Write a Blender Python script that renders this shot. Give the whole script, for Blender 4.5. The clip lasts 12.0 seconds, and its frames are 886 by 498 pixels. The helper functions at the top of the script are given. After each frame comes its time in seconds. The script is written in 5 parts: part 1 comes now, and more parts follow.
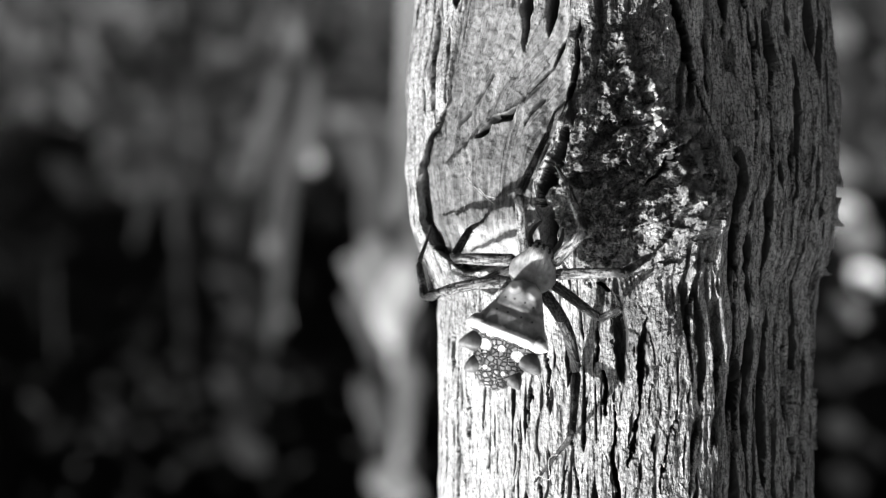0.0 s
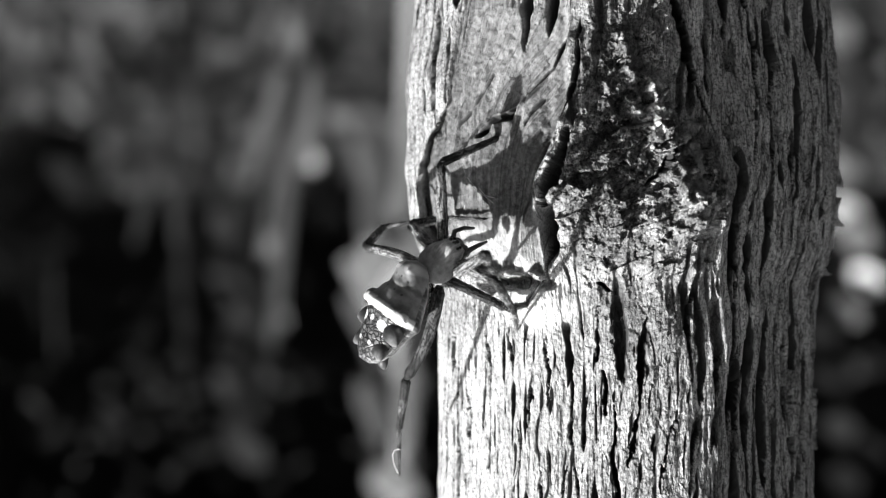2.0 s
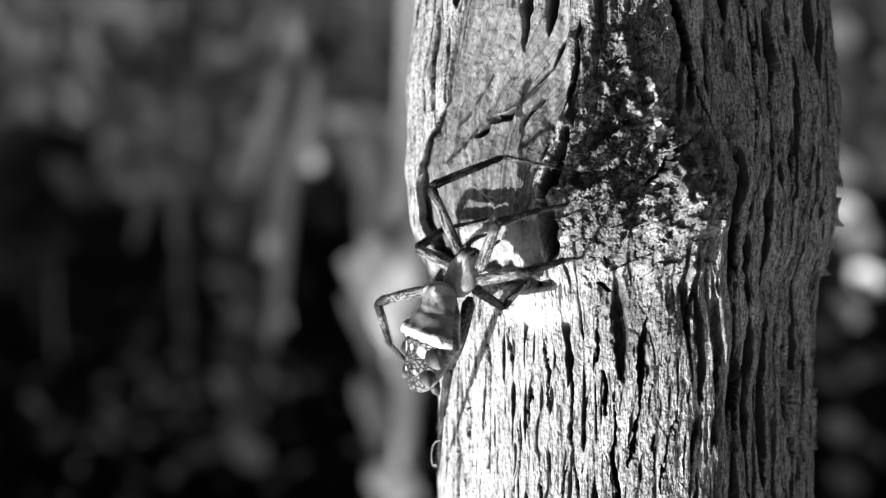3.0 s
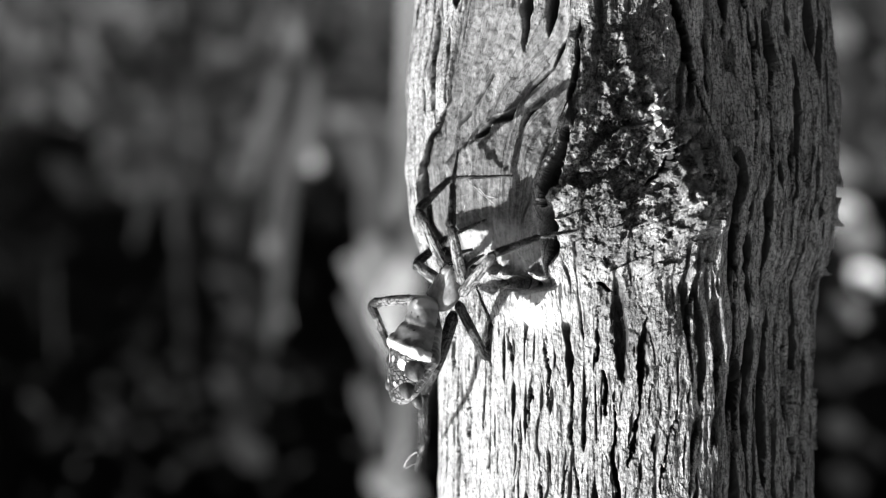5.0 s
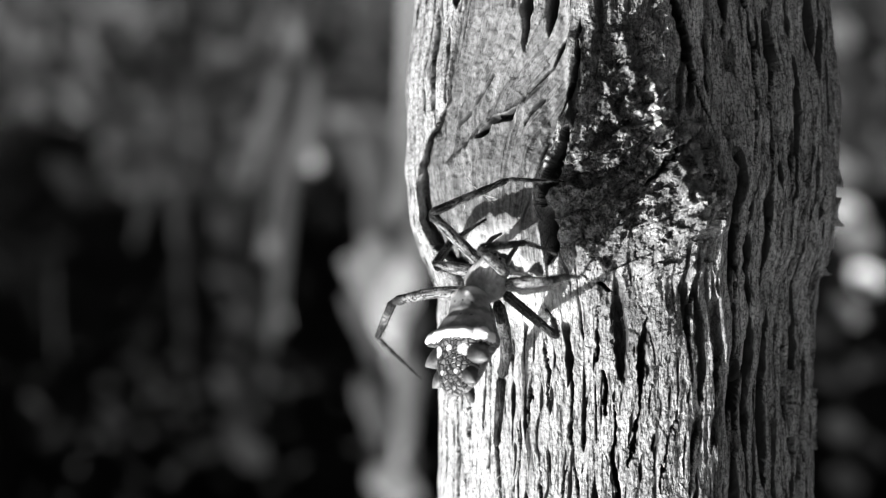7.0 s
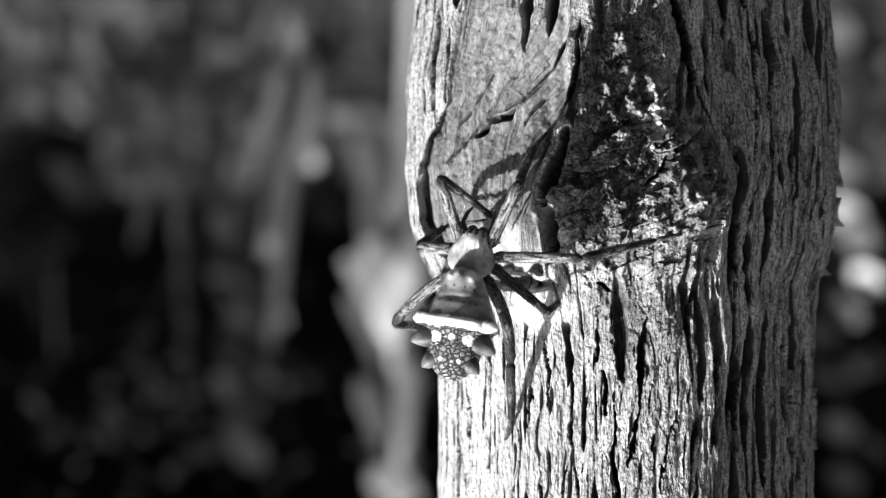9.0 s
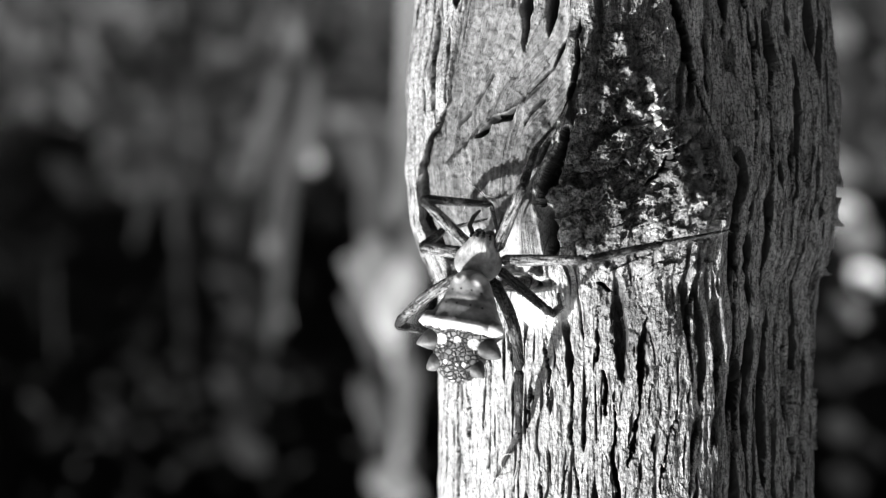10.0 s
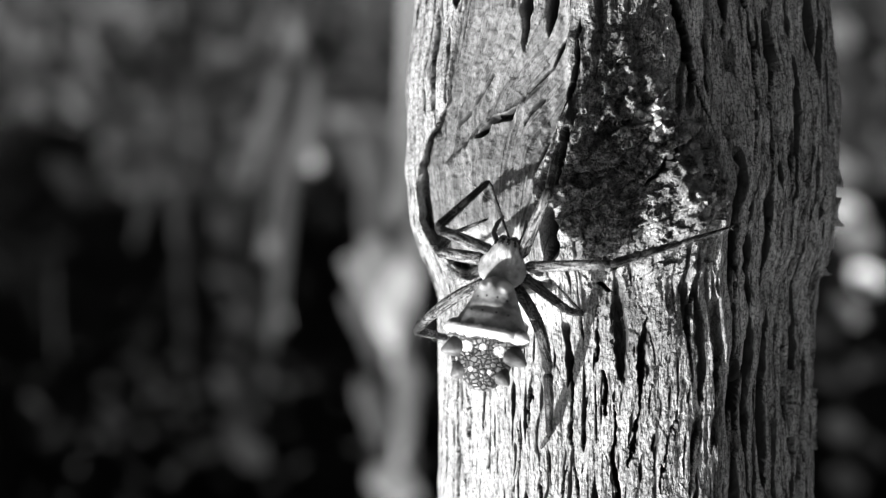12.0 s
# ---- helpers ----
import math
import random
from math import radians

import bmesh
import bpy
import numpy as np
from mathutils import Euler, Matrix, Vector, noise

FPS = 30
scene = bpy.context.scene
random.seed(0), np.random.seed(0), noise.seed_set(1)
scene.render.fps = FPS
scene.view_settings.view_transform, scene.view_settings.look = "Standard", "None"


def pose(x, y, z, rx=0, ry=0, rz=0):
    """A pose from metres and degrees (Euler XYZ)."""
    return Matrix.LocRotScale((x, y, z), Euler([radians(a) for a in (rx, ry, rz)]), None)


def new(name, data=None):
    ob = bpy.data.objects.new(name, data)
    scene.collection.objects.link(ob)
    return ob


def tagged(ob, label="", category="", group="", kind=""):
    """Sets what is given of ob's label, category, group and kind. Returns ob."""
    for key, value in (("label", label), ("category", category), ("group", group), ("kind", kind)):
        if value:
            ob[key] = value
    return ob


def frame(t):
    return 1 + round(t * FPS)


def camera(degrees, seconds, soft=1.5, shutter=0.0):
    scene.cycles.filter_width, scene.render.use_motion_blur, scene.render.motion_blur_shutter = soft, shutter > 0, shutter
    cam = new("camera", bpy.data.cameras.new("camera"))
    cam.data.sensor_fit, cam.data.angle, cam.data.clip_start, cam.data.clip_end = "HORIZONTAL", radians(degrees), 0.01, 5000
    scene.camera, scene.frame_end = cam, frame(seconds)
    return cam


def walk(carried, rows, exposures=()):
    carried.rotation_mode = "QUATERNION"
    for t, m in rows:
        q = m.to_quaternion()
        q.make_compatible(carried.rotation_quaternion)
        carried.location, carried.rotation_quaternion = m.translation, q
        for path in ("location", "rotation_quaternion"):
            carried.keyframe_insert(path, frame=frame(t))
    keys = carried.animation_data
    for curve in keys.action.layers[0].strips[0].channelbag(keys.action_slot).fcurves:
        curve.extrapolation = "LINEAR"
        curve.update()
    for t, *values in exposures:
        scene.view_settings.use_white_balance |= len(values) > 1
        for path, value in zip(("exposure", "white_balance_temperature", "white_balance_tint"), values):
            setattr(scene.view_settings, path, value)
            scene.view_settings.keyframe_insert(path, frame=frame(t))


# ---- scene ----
# The place: a thin, grey-barked trunk in a clearing, 0.6 m above the ground, with an orb-weaver on it.
# The camera hangs upside down, so that the ground is at the top of its picture.
Z0 = 0.6
MM = 0.001
cam = camera(20.0, 12.0, soft=1.3, shutter=0.5)
cam.data.dof.use_dof = True
cam.data.dof.focus_distance = 0.3275
cam.data.dof.aperture_fstop = 22.0
EYE = pose(0, -0.3557, Z0, 90, 180, 0)
walk(cam, [(0.0, EYE), (12.0, EYE)])

# ---- light ----
SUN_UP, SUN_SIDE, SUN_FRONT = radians(45), 0.913, 0.407
sun_way = Vector((SUN_SIDE * math.cos(SUN_UP), -SUN_FRONT * math.cos(SUN_UP), math.sin(SUN_UP)))
sun = new("sun", bpy.data.lights.new("sun", "SUN"))
sun.data.energy, sun.data.angle, sun.data.color = 4.2, radians(0.53), (1, 1, 1)
sun.matrix_world = Matrix.Translation((2, -2, 4)) @ sun_way.to_track_quat("Z", "Y").to_matrix().to_4x4()
world = bpy.data.worlds.new("sky")
scene.world = world
world.use_nodes = True
wn, wl = world.node_tree.nodes, world.node_tree.links
sky = wn.new("ShaderNodeTexSky")
sky.sky_type, sky.sun_disc = "NISHITA", False
sky.sun_elevation, sky.sun_rotation = SUN_UP, math.atan2(sun_way.x, sun_way.y)
grey = wn.new("ShaderNodeRGBToBW")
wl.new(sky.outputs[0], grey.inputs[0])
wl.new(grey.outputs[0], wn["Background"].inputs[0])
wn["Background"].inputs[1].default_value = 0.14
scene.view_settings.exposure = 1.35


# ---- materials ----
class Mat:
    """A node material under construction."""
    def __init__(self, name, rough=0.8, spec=0.3):
        self.m = bpy.data.materials.new(name)
        self.m.use_nodes = True
        self.n, self.l = self.m.node_tree.nodes, self.m.node_tree.links
        self.b = self.n["Principled BSDF"]
        self.b.inputs["Roughness"].default_value = rough
        self.b.inputs["Specular IOR Level"].default_value = spec
        self.tc = self.n.new("ShaderNodeTexCoord")

    def put(self, value, socket):
        if isinstance(value, (int, float)):
            socket.default_value = value
        elif isinstance(value, tuple):
            socket.default_value = value
        else:
            self.l.new(value, socket)

    def mapped(self, scale, out="Object"):
        mp = self.n.new("ShaderNodeMapping")
        mp.inputs["Scale"].default_value = scale
        self.l.new(self.tc.outputs[out], mp.inputs[0])
        return mp.outputs[0]

    def noise(self, scale, detail=4, vec=None, rough=0.6):
        nd = self.n.new("ShaderNodeTexNoise")
        nd.inputs["Scale"].default_value, nd.inputs["Detail"].default_value = scale, detail
        nd.inputs["Roughness"].default_value = rough
        self.l.new(vec or self.tc.outputs["Object"], nd.inputs["Vector"])
        return nd.outputs["Fac"]

    def voronoi(self, scale, feature="F1", vec=None):
        nd = self.n.new("ShaderNodeTexVoronoi")
        nd.feature = feature
        nd.inputs["Scale"].default_value = scale
        self.l.new(vec or self.tc.outputs["Object"], nd.inputs["Vector"])
        return nd.outputs["Distance"]

    def ramp(self, fac, stops):
        nd = self.n.new("ShaderNodeValToRGB")
        while len(nd.color_ramp.elements) < len(stops):
            nd.color_ramp.elements.new(0.5)
        for e, (p, v) in zip(nd.color_ramp.elements, stops):
            e.position, e.color = p, (v, v, v, 1)
        self.put(fac, nd.inputs[0])
        return nd.outputs[0]

    def math(self, op, a, b=0.0, c=0.0):
        nd = self.n.new("ShaderNodeMath")
        nd.operation = op
        for k, v in zip(nd.inputs, (a, b, c)):
            self.put(v, k)
        return nd.outputs[0]

    def mix(self, fac, a, b, blend="MIX"):
        nd = self.n.new("ShaderNodeMix")
        nd.data_type, nd.blend_type = "RGBA", blend
        self.put(fac, nd.inputs[0])
        for k, v in ((6, a), (7, b)):
            self.put((v, v, v, 1) if isinstance(v, (int, float)) else v, nd.inputs[k])
        return nd.outputs[2]

    def xyz(self):
        nd = self.n.new("ShaderNodeSeparateXYZ")
        self.l.new(self.tc.outputs["Object"], nd.inputs[0])
        return nd.outputs

    def random(self):
        return self.n.new("ShaderNodeNewGeometry").outputs["Random Per Island"]

    def attr(self, name):
        nd = self.n.new("ShaderNodeAttribute")
        nd.attribute_name = name
        return nd.outputs["Fac"]

    def bump(self, height, distance, strength=1.0):
        nd = self.n.new("ShaderNodeBump")
        nd.inputs["Distance"].default_value = distance
        self.put(height, nd.inputs["Height"])
        self.put(strength, nd.inputs["Strength"])
        self.l.new(nd.outputs[0], self.b.inputs["Normal"])

    def done(self, colour):
        self.put((colour,) * 3 + (1,) if isinstance(colour, (int, float)) else colour, self.b.inputs["Base Color"])
        return self.m


def bark_material():
    k = Mat("weathered_bark", 0.9, 0.15)
    streak = k.noise(1, 4, k.mapped((800, 800, 90)))
    fleck = k.noise(1, 3, k.mapped((1900, 1900, 700)))
    stain = k.noise(1, 4, k.mapped((300, 300, 60)))
    c = k.mix(0.45, k.ramp(streak, [(0.34, 0.26), (0.58, 0.62)]), k.ramp(fleck, [(0.36, 0.16), (0.58, 0.62)]))
    c = k.mix(k.ramp(stain, [(0.46, 0.0), (0.64, 0.6)]), c, 0.2)
    dark_lines = k.ramp(k.math("ABSOLUTE", k.math("SUBTRACT", k.noise(1, 3, k.mapped((900, 900, 90))), 0.5)), [(0.003, 0.4), (0.012, 1.0)])
    c = k.mix(1.0, c, dark_lines, "MULTIPLY")
    lane = k.n.new("ShaderNodeCombineXYZ")
    k.put(k.math("MULTIPLY", k.attr("arc"), 1500), lane.inputs[0])
    k.put(k.math("MULTIPLY", k.xyz()[2], 110), lane.inputs[2])
    hairline = k.noise(1, 2, lane.outputs[0], 0.5)
    c = k.mix(1.0, c, k.ramp(k.math("ABSOLUTE", k.math("SUBTRACT", hairline, 0.52)), [(0.004, 0.3), (0.022, 1.0)]), "MULTIPLY")
    c = k.mix(1.0, c, k.ramp(k.noise(2800, 4), [(0.38, 0.34), (0.52, 1.0)]), "MULTIPLY")
    along = k.n.new("ShaderNodeCombineXYZ")
    k.put(k.math("MULTIPLY", k.attr("fibre"), 3600), along.inputs[0])
    k.put(k.math("MULTIPLY", k.xyz()[2], 70), along.inputs[2])
    fibre = k.noise(1, 2, along.outputs[0], 0.6)
    mottle = k.noise(1700, 5)
    wood = k.ramp(fibre, [(0.3, 0.14), (0.5, 0.19), (0.7, 0.26)])
    vein = k.n.new("ShaderNodeCombineXYZ")
    k.put(k.math("MULTIPLY", k.attr("fibre"), 620), vein.inputs[0])
    k.put(k.math("MULTIPLY", k.xyz()[2], 60), vein.inputs[2])
    wood = k.mix(1.0, wood, k.ramp(k.noise(1, 4, vein.outputs[0]), [(0.36, 0.42), (0.48, 0.9), (0.66, 1.2)]), "MULTIPLY")
    wood = k.mix(1.0, wood, k.ramp(mottle, [(0.36, 0.5), (0.62, 1.2)]), "MULTIPLY")
    wood = k.mix(k.ramp(k.noise(190, 4), [(0.44, 0.0), (0.64, 0.6)]), wood, 0.11)
    c = k.mix(k.attr("bare_wood"), c, wood)
    patches = k.noise(200, 3)
    speck = k.noise(2600, 3)
    crust = k.mix(k.ramp(patches, [(0.49, 0.0), (0.62, 1.0)]), k.ramp(k.noise(900, 5), [(0.38, 0.08), (0.6, 0.28)]), k.ramp(k.noise(1500, 5), [(0.4, 0.18), (0.6, 0.68)]))
    crust = k.mix(1.0, crust, k.ramp(speck, [(0.38, 0.35), (0.5, 1.0)]), "MULTIPLY")
    c = k.mix(k.attr("crust"), c, crust)
    # pale patches, partly sunlight put into the colour, partly pale wood and crust
    c = k.mix(k.math("MULTIPLY", k.attr("pale_lit"), k.ramp(fleck, [(0.3, 0.3), (0.5, 1.0)])), c, 0.72)
    # near-black colour put into cracks and hollow in place of their shade
    shade_black = k.mix(k.noise(1, 4, k.mapped((1500, 1500, 240))), 0.015, 0.07)
    c = k.mix(k.attr("crack_shade"), c, shade_black)
    grainy = k.math("ADD", k.noise(1, 2, k.mapped((2300, 2300, 1100))), k.noise(1, 3, k.mapped((1700, 1700, 180))))
    grainy = k.math("ADD", k.math("MULTIPLY", grainy, 0.6), k.math("MULTIPLY", k.attr("crust"), k.noise(2200, 4)))
    smooth = k.math("ADD", k.math("MULTIPLY", fibre, 0.25), k.math("MULTIPLY", mottle, 0.4))
    k.bump(k.mix(k.attr("bare_wood"), grainy, smooth), 0.0007, k.math("SUBTRACT", 1.0, k.attr("crack_shade")))
    return k.done(c)


def plain(name, low, high, scale, rough=0.85, spec=0.2, bump=0.0):
    k = Mat(name, rough, spec)
    f = k.noise(scale, 5)
    if bump:
        k.bump(f, bump)
    return k.done(k.mix(f, low, high))


def leaf_material(name, low, high, rough=0.9):
    k = Mat(name, rough, 0.05)
    return k.done(k.mix(k.random(), low, high))


BARK = bark_material()


def abdomen_material():
    k = Mat("patterned_abdomen", 0.42, 0.5)
    x, y, z = k.xyz()
    xm, ym = k.math("MULTIPLY", x, 1000), k.math("MULTIPLY", y, 1000)

    def near(sx, sy, r, soft, squash=1.0):
        dx = k.math("MULTIPLY", k.math("SUBTRACT", k.math("ABSOLUTE", xm), sx), squash)
        dy = k.math("SUBTRACT", ym, sy)
        d = k.math("SQRT", k.math("ADD", k.math("MULTIPLY", dx, dx), k.math("MULTIPLY", dy, dy)))
        return k.ramp(k.math("MULTIPLY", d, 0.2), [((r - soft) * 0.2, 1.0), ((r + soft) * 0.2, 0.0)])

    wave = k.math("MULTIPLY", k.math("SUBTRACT", k.noise(700, 2), 0.5), 0.0012)
    yy = k.math("ADD", y, wave)
    # grey shoulders with pale humps, a dusky seam and rows of dark pores
    silver = k.ramp(k.noise(520, 4), [(0.35, 0.12), (0.65, 0.29)])
    seam = k.ramp(k.math("ABSOLUTE", k.math("MULTIPLY", k.math("ADD", yy, 0.0021), 1000)), [(0.1, 0.45), (0.5, 1.0)])
    silver = k.mix(1.0, silver, seam, "MULTIPLY")
    shade = k.ramp(k.math("MULTIPLY", k.math("ADD", yy, 0.0052), 1000), [(0.0, 0.55), (1.0, 1.0)])
    silver = k.mix(1.0, silver, shade, "MULTIPLY")
    silver = k.mix(near(1.25, 0.1, 0.75, 0.3), silver, 0.75)
    for sx, sy in ((0.7, -1.4), (1.9, -1.6), (0.9, -3.3), (2.4, -3.4)):
        silver = k.mix(near(sx, sy, 0.13, 0.05), silver, 0.01)
    # rear: pale cells between black lines, three white spots
    cells = k.mapped((1, 1.2, 0.6))
    edge = k.voronoi(1450, "DISTANCE_TO_EDGE", cells)
    net = k.ramp(edge, [(0.09, 0.008), (0.22, 0.2)])
    net = k.mix(k.ramp(k.noise(420, 2), [(0.42, 0.0), (0.66, 0.7)]), net, 0.03)
    net = k.mix(near(0.0, -7.9, 0.42, 0.06), net, 0.85)
    net = k.mix(near(2.2, -8.1, 0.66, 0.06, 0.8), net, 0.85)
    net = k.mix(near(1.2, -10.8, 0.28, 0.05), net, 0.85)
    front = k.ramp(k.math("MULTIPLY", k.math("ADD", yy, 0.006), 1000), [(0.35, 0.0), (0.75, 1.0)])
    back = k.math("LESS_THAN", yy, -0.0067)
    c = k.mix(front, 0.8, silver)
    c = k.mix(back, c, net)
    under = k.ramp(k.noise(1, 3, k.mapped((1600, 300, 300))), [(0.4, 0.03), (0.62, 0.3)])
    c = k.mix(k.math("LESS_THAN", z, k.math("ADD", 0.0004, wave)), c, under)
    k.bump(k.math("ADD", k.math("MULTIPLY", k.noise(1500, 3), 0.5), k.math("MULTIPLY", back, k.ramp(edge, [(0.0, 0.0), (0.2, 1.0)]))), 0.00016, 0.6)
    return k.done(c)


def lobe_material():
    k = Mat("dusky_lobe", 0.5, 0.4)
    tip = k.ramp(k.attr("along"), [(0.0, 0.012), (0.5, 0.035), (0.85, 0.16)])
    grain_ = k.noise(1300, 3)
    k.bump(grain_, 0.0001, 0.6)
    return k.done(k.mix(1.0, tip, k.ramp(grain_, [(0.35, 0.6), (0.65, 1.2)]), "MULTIPLY"))


def carapace_material():
    k = Mat("silver_haired_carapace", 0.6, 0.3)
    x, y, _ = k.xyz()
    hair = k.noise(1, 3, k.mapped((2200, 500, 1200)))
    head = k.ramp(k.math("MULTIPLY", y, 100), [(0.3, 0.0), (0.42, 1.0)])
    c = k.mix(head, k.ramp(k.noise(700, 4), [(0.35, 0.2), (0.65, 0.42)]), k.ramp(hair, [(0.36, 0.26), (0.6, 0.72)]))
    # dusky furrow and rim
    out = k.math("MULTIPLY", k.math("ABSOLUTE", x), 1000)
    rim = k.ramp(k.math("MULTIPLY", k.math("ADD", out, k.math("MULTIPLY", hair, 0.8)), 0.2), [(0.58, 0.0), (0.72, 0.6)])
    c = k.mix(rim, c, 0.04)
    c = k.mix(k.ramp(k.noise(480, 3), [(0.5, 0.0), (0.66, 0.4)]), c, 0.1)
    k.bump(hair, 0.0002, k.math("ADD", 0.25, k.math("MULTIPLY", head, 0.6)))
    return k.done(c)


def leg_material(name, low, high, bands):
    """Streaked leg; bands are (place along the joint, 0 dark to 1 pale)."""
    k = Mat(name, 0.65, 0.2)
    streak = k.noise(1, 3, k.mapped((3600, 420, 3600)))
    speck = k.noise(2400, 2)
    pale = k.mix(1.0, k.ramp(streak, [(0.4, low), (0.6, high)]), k.ramp(speck, [(0.38, 0.15), (0.5, 1.0)]), "MULTIPLY")
    dark = k.ramp(streak, [(0.4, 0.005), (0.66, 0.03)])
    edge = k.math("ADD", k.attr("along"), k.math("MULTIPLY", k.math("SUBTRACT", speck, 0.5), 0.1))
    k.bump(k.math("ADD", streak, k.math("MULTIPLY", speck, 0.7)), 0.0003, 0.9)
    return k.done(k.mix(k.ramp(edge, bands), dark, pale))


SHELL, ABDOMEN = carapace_material(), abdomen_material()
FEMUR = leg_material("pale_streaked_femur", 0.05, 0.34, [(0.0, 0.5), (0.12, 1.0), (0.82, 1.0), (0.92, 0.1)])
# darker femur copy: shade on third and right fourth legs, put into the colour
SHADED_FEMUR = leg_material("shaded_streaked_femur", 0.012, 0.11, [(0.0, 1.0), (0.7, 1.0), (0.85, 0.3), (1.0, 0.0)])
TIBIA = leg_material("banded_tibia", 0.05, 0.36, [(0.0, 0.1), (0.22, 0.0), (0.32, 0.9), (0.54, 0.9), (0.64, 0.0), (1.0, 0.0)])
# darker tibia copy: a dusky left leg, and shade coloured onto right hind legs
DUSKY_SHADED_TIBIA = leg_material("dusky_shaded_tibia", 0.05, 0.2, [(0.0, 0.1), (0.3, 0.0), (0.45, 0.8), (0.6, 0.8), (0.72, 0.0)])
FOOT = leg_material("banded_foot", 0.06, 0.3, [(0.0, 0.6), (0.2, 0.8), (0.3, 0.0), (0.55, 0.1), (0.65, 0.5), (0.8, 0.0)])
LOBE = lobe_material()
EYE_BLACK = plain("eye_black", 0.005, 0.01, 900, 0.1, 0.6)
HAIR = plain("bristle", 0.01, 0.2, 900, 0.6, 0.3)
DARK_LEG = plain("dark_mouthparts", 0.02, 0.12, 900, 0.5, 0.4)
SILK = plain("silk", 0.7, 0.8, 900, 0.4, 0.5)
LICHEN = plain("pale_lichen", 0.35, 0.7, 900, 0.9, 0.1, 0.0002)
GROUND = plain("dry_grass_soil", 0.012, 0.045, 1.3, 0.95, 0.05, 0.05)
# far darker than real leaves: part of the wood's shade is this colour
DARK_LEAF = leaf_material("shade_dark_foliage", 0.005, 0.014)
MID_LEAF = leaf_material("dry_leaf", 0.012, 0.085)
# leaf copies from bright to faint: each leaf's sun or shade is its colour
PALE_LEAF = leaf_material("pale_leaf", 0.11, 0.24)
BRIGHT_LEAF = leaf_material("sunlit_bright_leaf", 0.38, 0.5)
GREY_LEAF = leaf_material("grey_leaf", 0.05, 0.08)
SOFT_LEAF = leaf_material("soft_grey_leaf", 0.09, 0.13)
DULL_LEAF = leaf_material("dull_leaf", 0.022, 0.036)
# near-black leaf colour that stands in for shade
SHADE_LEAF = leaf_material("shade_blackened_leaf", 0.003, 0.009)
DIM_LEAF = leaf_material("shaded_dim_leaf", 0.009, 0.016)
FAINT_LEAF = leaf_material("shaded_faint_leaf", 0.003, 0.007)
DARK_TWIG = plain("dark_twig", 0.01, 0.03, 60)
PALE_STEM = plain("pale_sapling_bark", 0.15, 0.4, 14, 0.8, 0.2, 0.001)


# ---- building helpers ----
def part(name, bm, material, parent=None, label=""):
    """Links a bmesh as one mesh object under a thing or part."""
    for f in bm.faces:
        f.smooth = True
    me = bpy.data.meshes.new(name)
    bm.to_mesh(me)
    bm.free()
    me.materials.append(material)
    ob = new(name, me)
    ob.parent = parent
    return tagged(ob, label) if label else ob


def mesh_of(name, verts, faces, material, smooth=True):
    me = bpy.data.meshes.new(name)
    me.from_pydata([tuple(v) for v in verts], [], [tuple(f) for f in faces])
    me.polygons.foreach_set("use_smooth", [smooth] * len(me.polygons))
    me.materials.append(material)
    return me


def tube(bm, points, radii, sides=10, cap=True):
    """A round tube through points with a radius at each."""
    pts = [Vector(p) for p in points]
    rings = []
    ref = None
    for i, p in enumerate(pts):
        d = (pts[min(i + 1, len(pts) - 1)] - pts[max(i - 1, 0)]).normalized()
        if ref is None:
            ref = d.orthogonal().normalized()
        ref = (ref - d * ref.dot(d)).normalized()
        side = d.cross(ref)
        rings.append([bm.verts.new(p + radii[i] * (math.cos(a) * ref + math.sin(a) * side))
                      for a in (2 * math.pi * j / sides for j in range(sides))])
    for a, b in zip(rings, rings[1:]):
        for j in range(sides):
            bm.faces.new((a[j], a[(j + 1) % sides], b[(j + 1) % sides], b[j]))
    if cap:
        bm.faces.new(rings[0][::-1])
        bm.faces.new(rings[-1])
    return bm


# ---- relief of the trunk ----
GRID = np.random.default_rng(7).random((512, 512)) * 2 - 1


def grain(x, y):
    """Smooth random field of unit cell size, about -1 to 1."""
    xi, yi = np.floor(x).astype(int), np.floor(y).astype(int)
    fx, fy = x - xi, y - yi
    fx, fy = fx * fx * fx * (fx * (fx * 6 - 15) + 10), fy * fy * fy * (fy * (fy * 6 - 15) + 10)
    g = lambda i, j: GRID[i % 512, j % 512]
    a = g(xi, yi) * (1 - fx) + g(xi + 1, yi) * fx
    b = g(xi, yi + 1) * (1 - fx) + g(xi + 1, yi + 1) * fx
    return a * (1 - fy) + b * fy


def rough(x, y, octaves=4):
    total, amp = 0, 1.0
    for k in range(octaves):
        total = total + amp * grain(x * 2 ** k + 37.3 * k, y * 2 ** k + 11.7 * k)
        amp *= 0.5
    return total


def craggy(x, y, octaves=5):
    total, amp = 0, 0.55
    for k in range(octaves):
        total = total + amp * np.abs(grain(x + 17.3 * k, y + 5.1 * k))
        x, y = 1.62 * x - 1.24 * y, 1.24 * x + 1.62 * y
        amp *= 0.58
    return total


def step(lo, hi, v):
    v = np.clip((v - lo) / (hi - lo), 0, 1)
    return v * v * (3 - 2 * v)


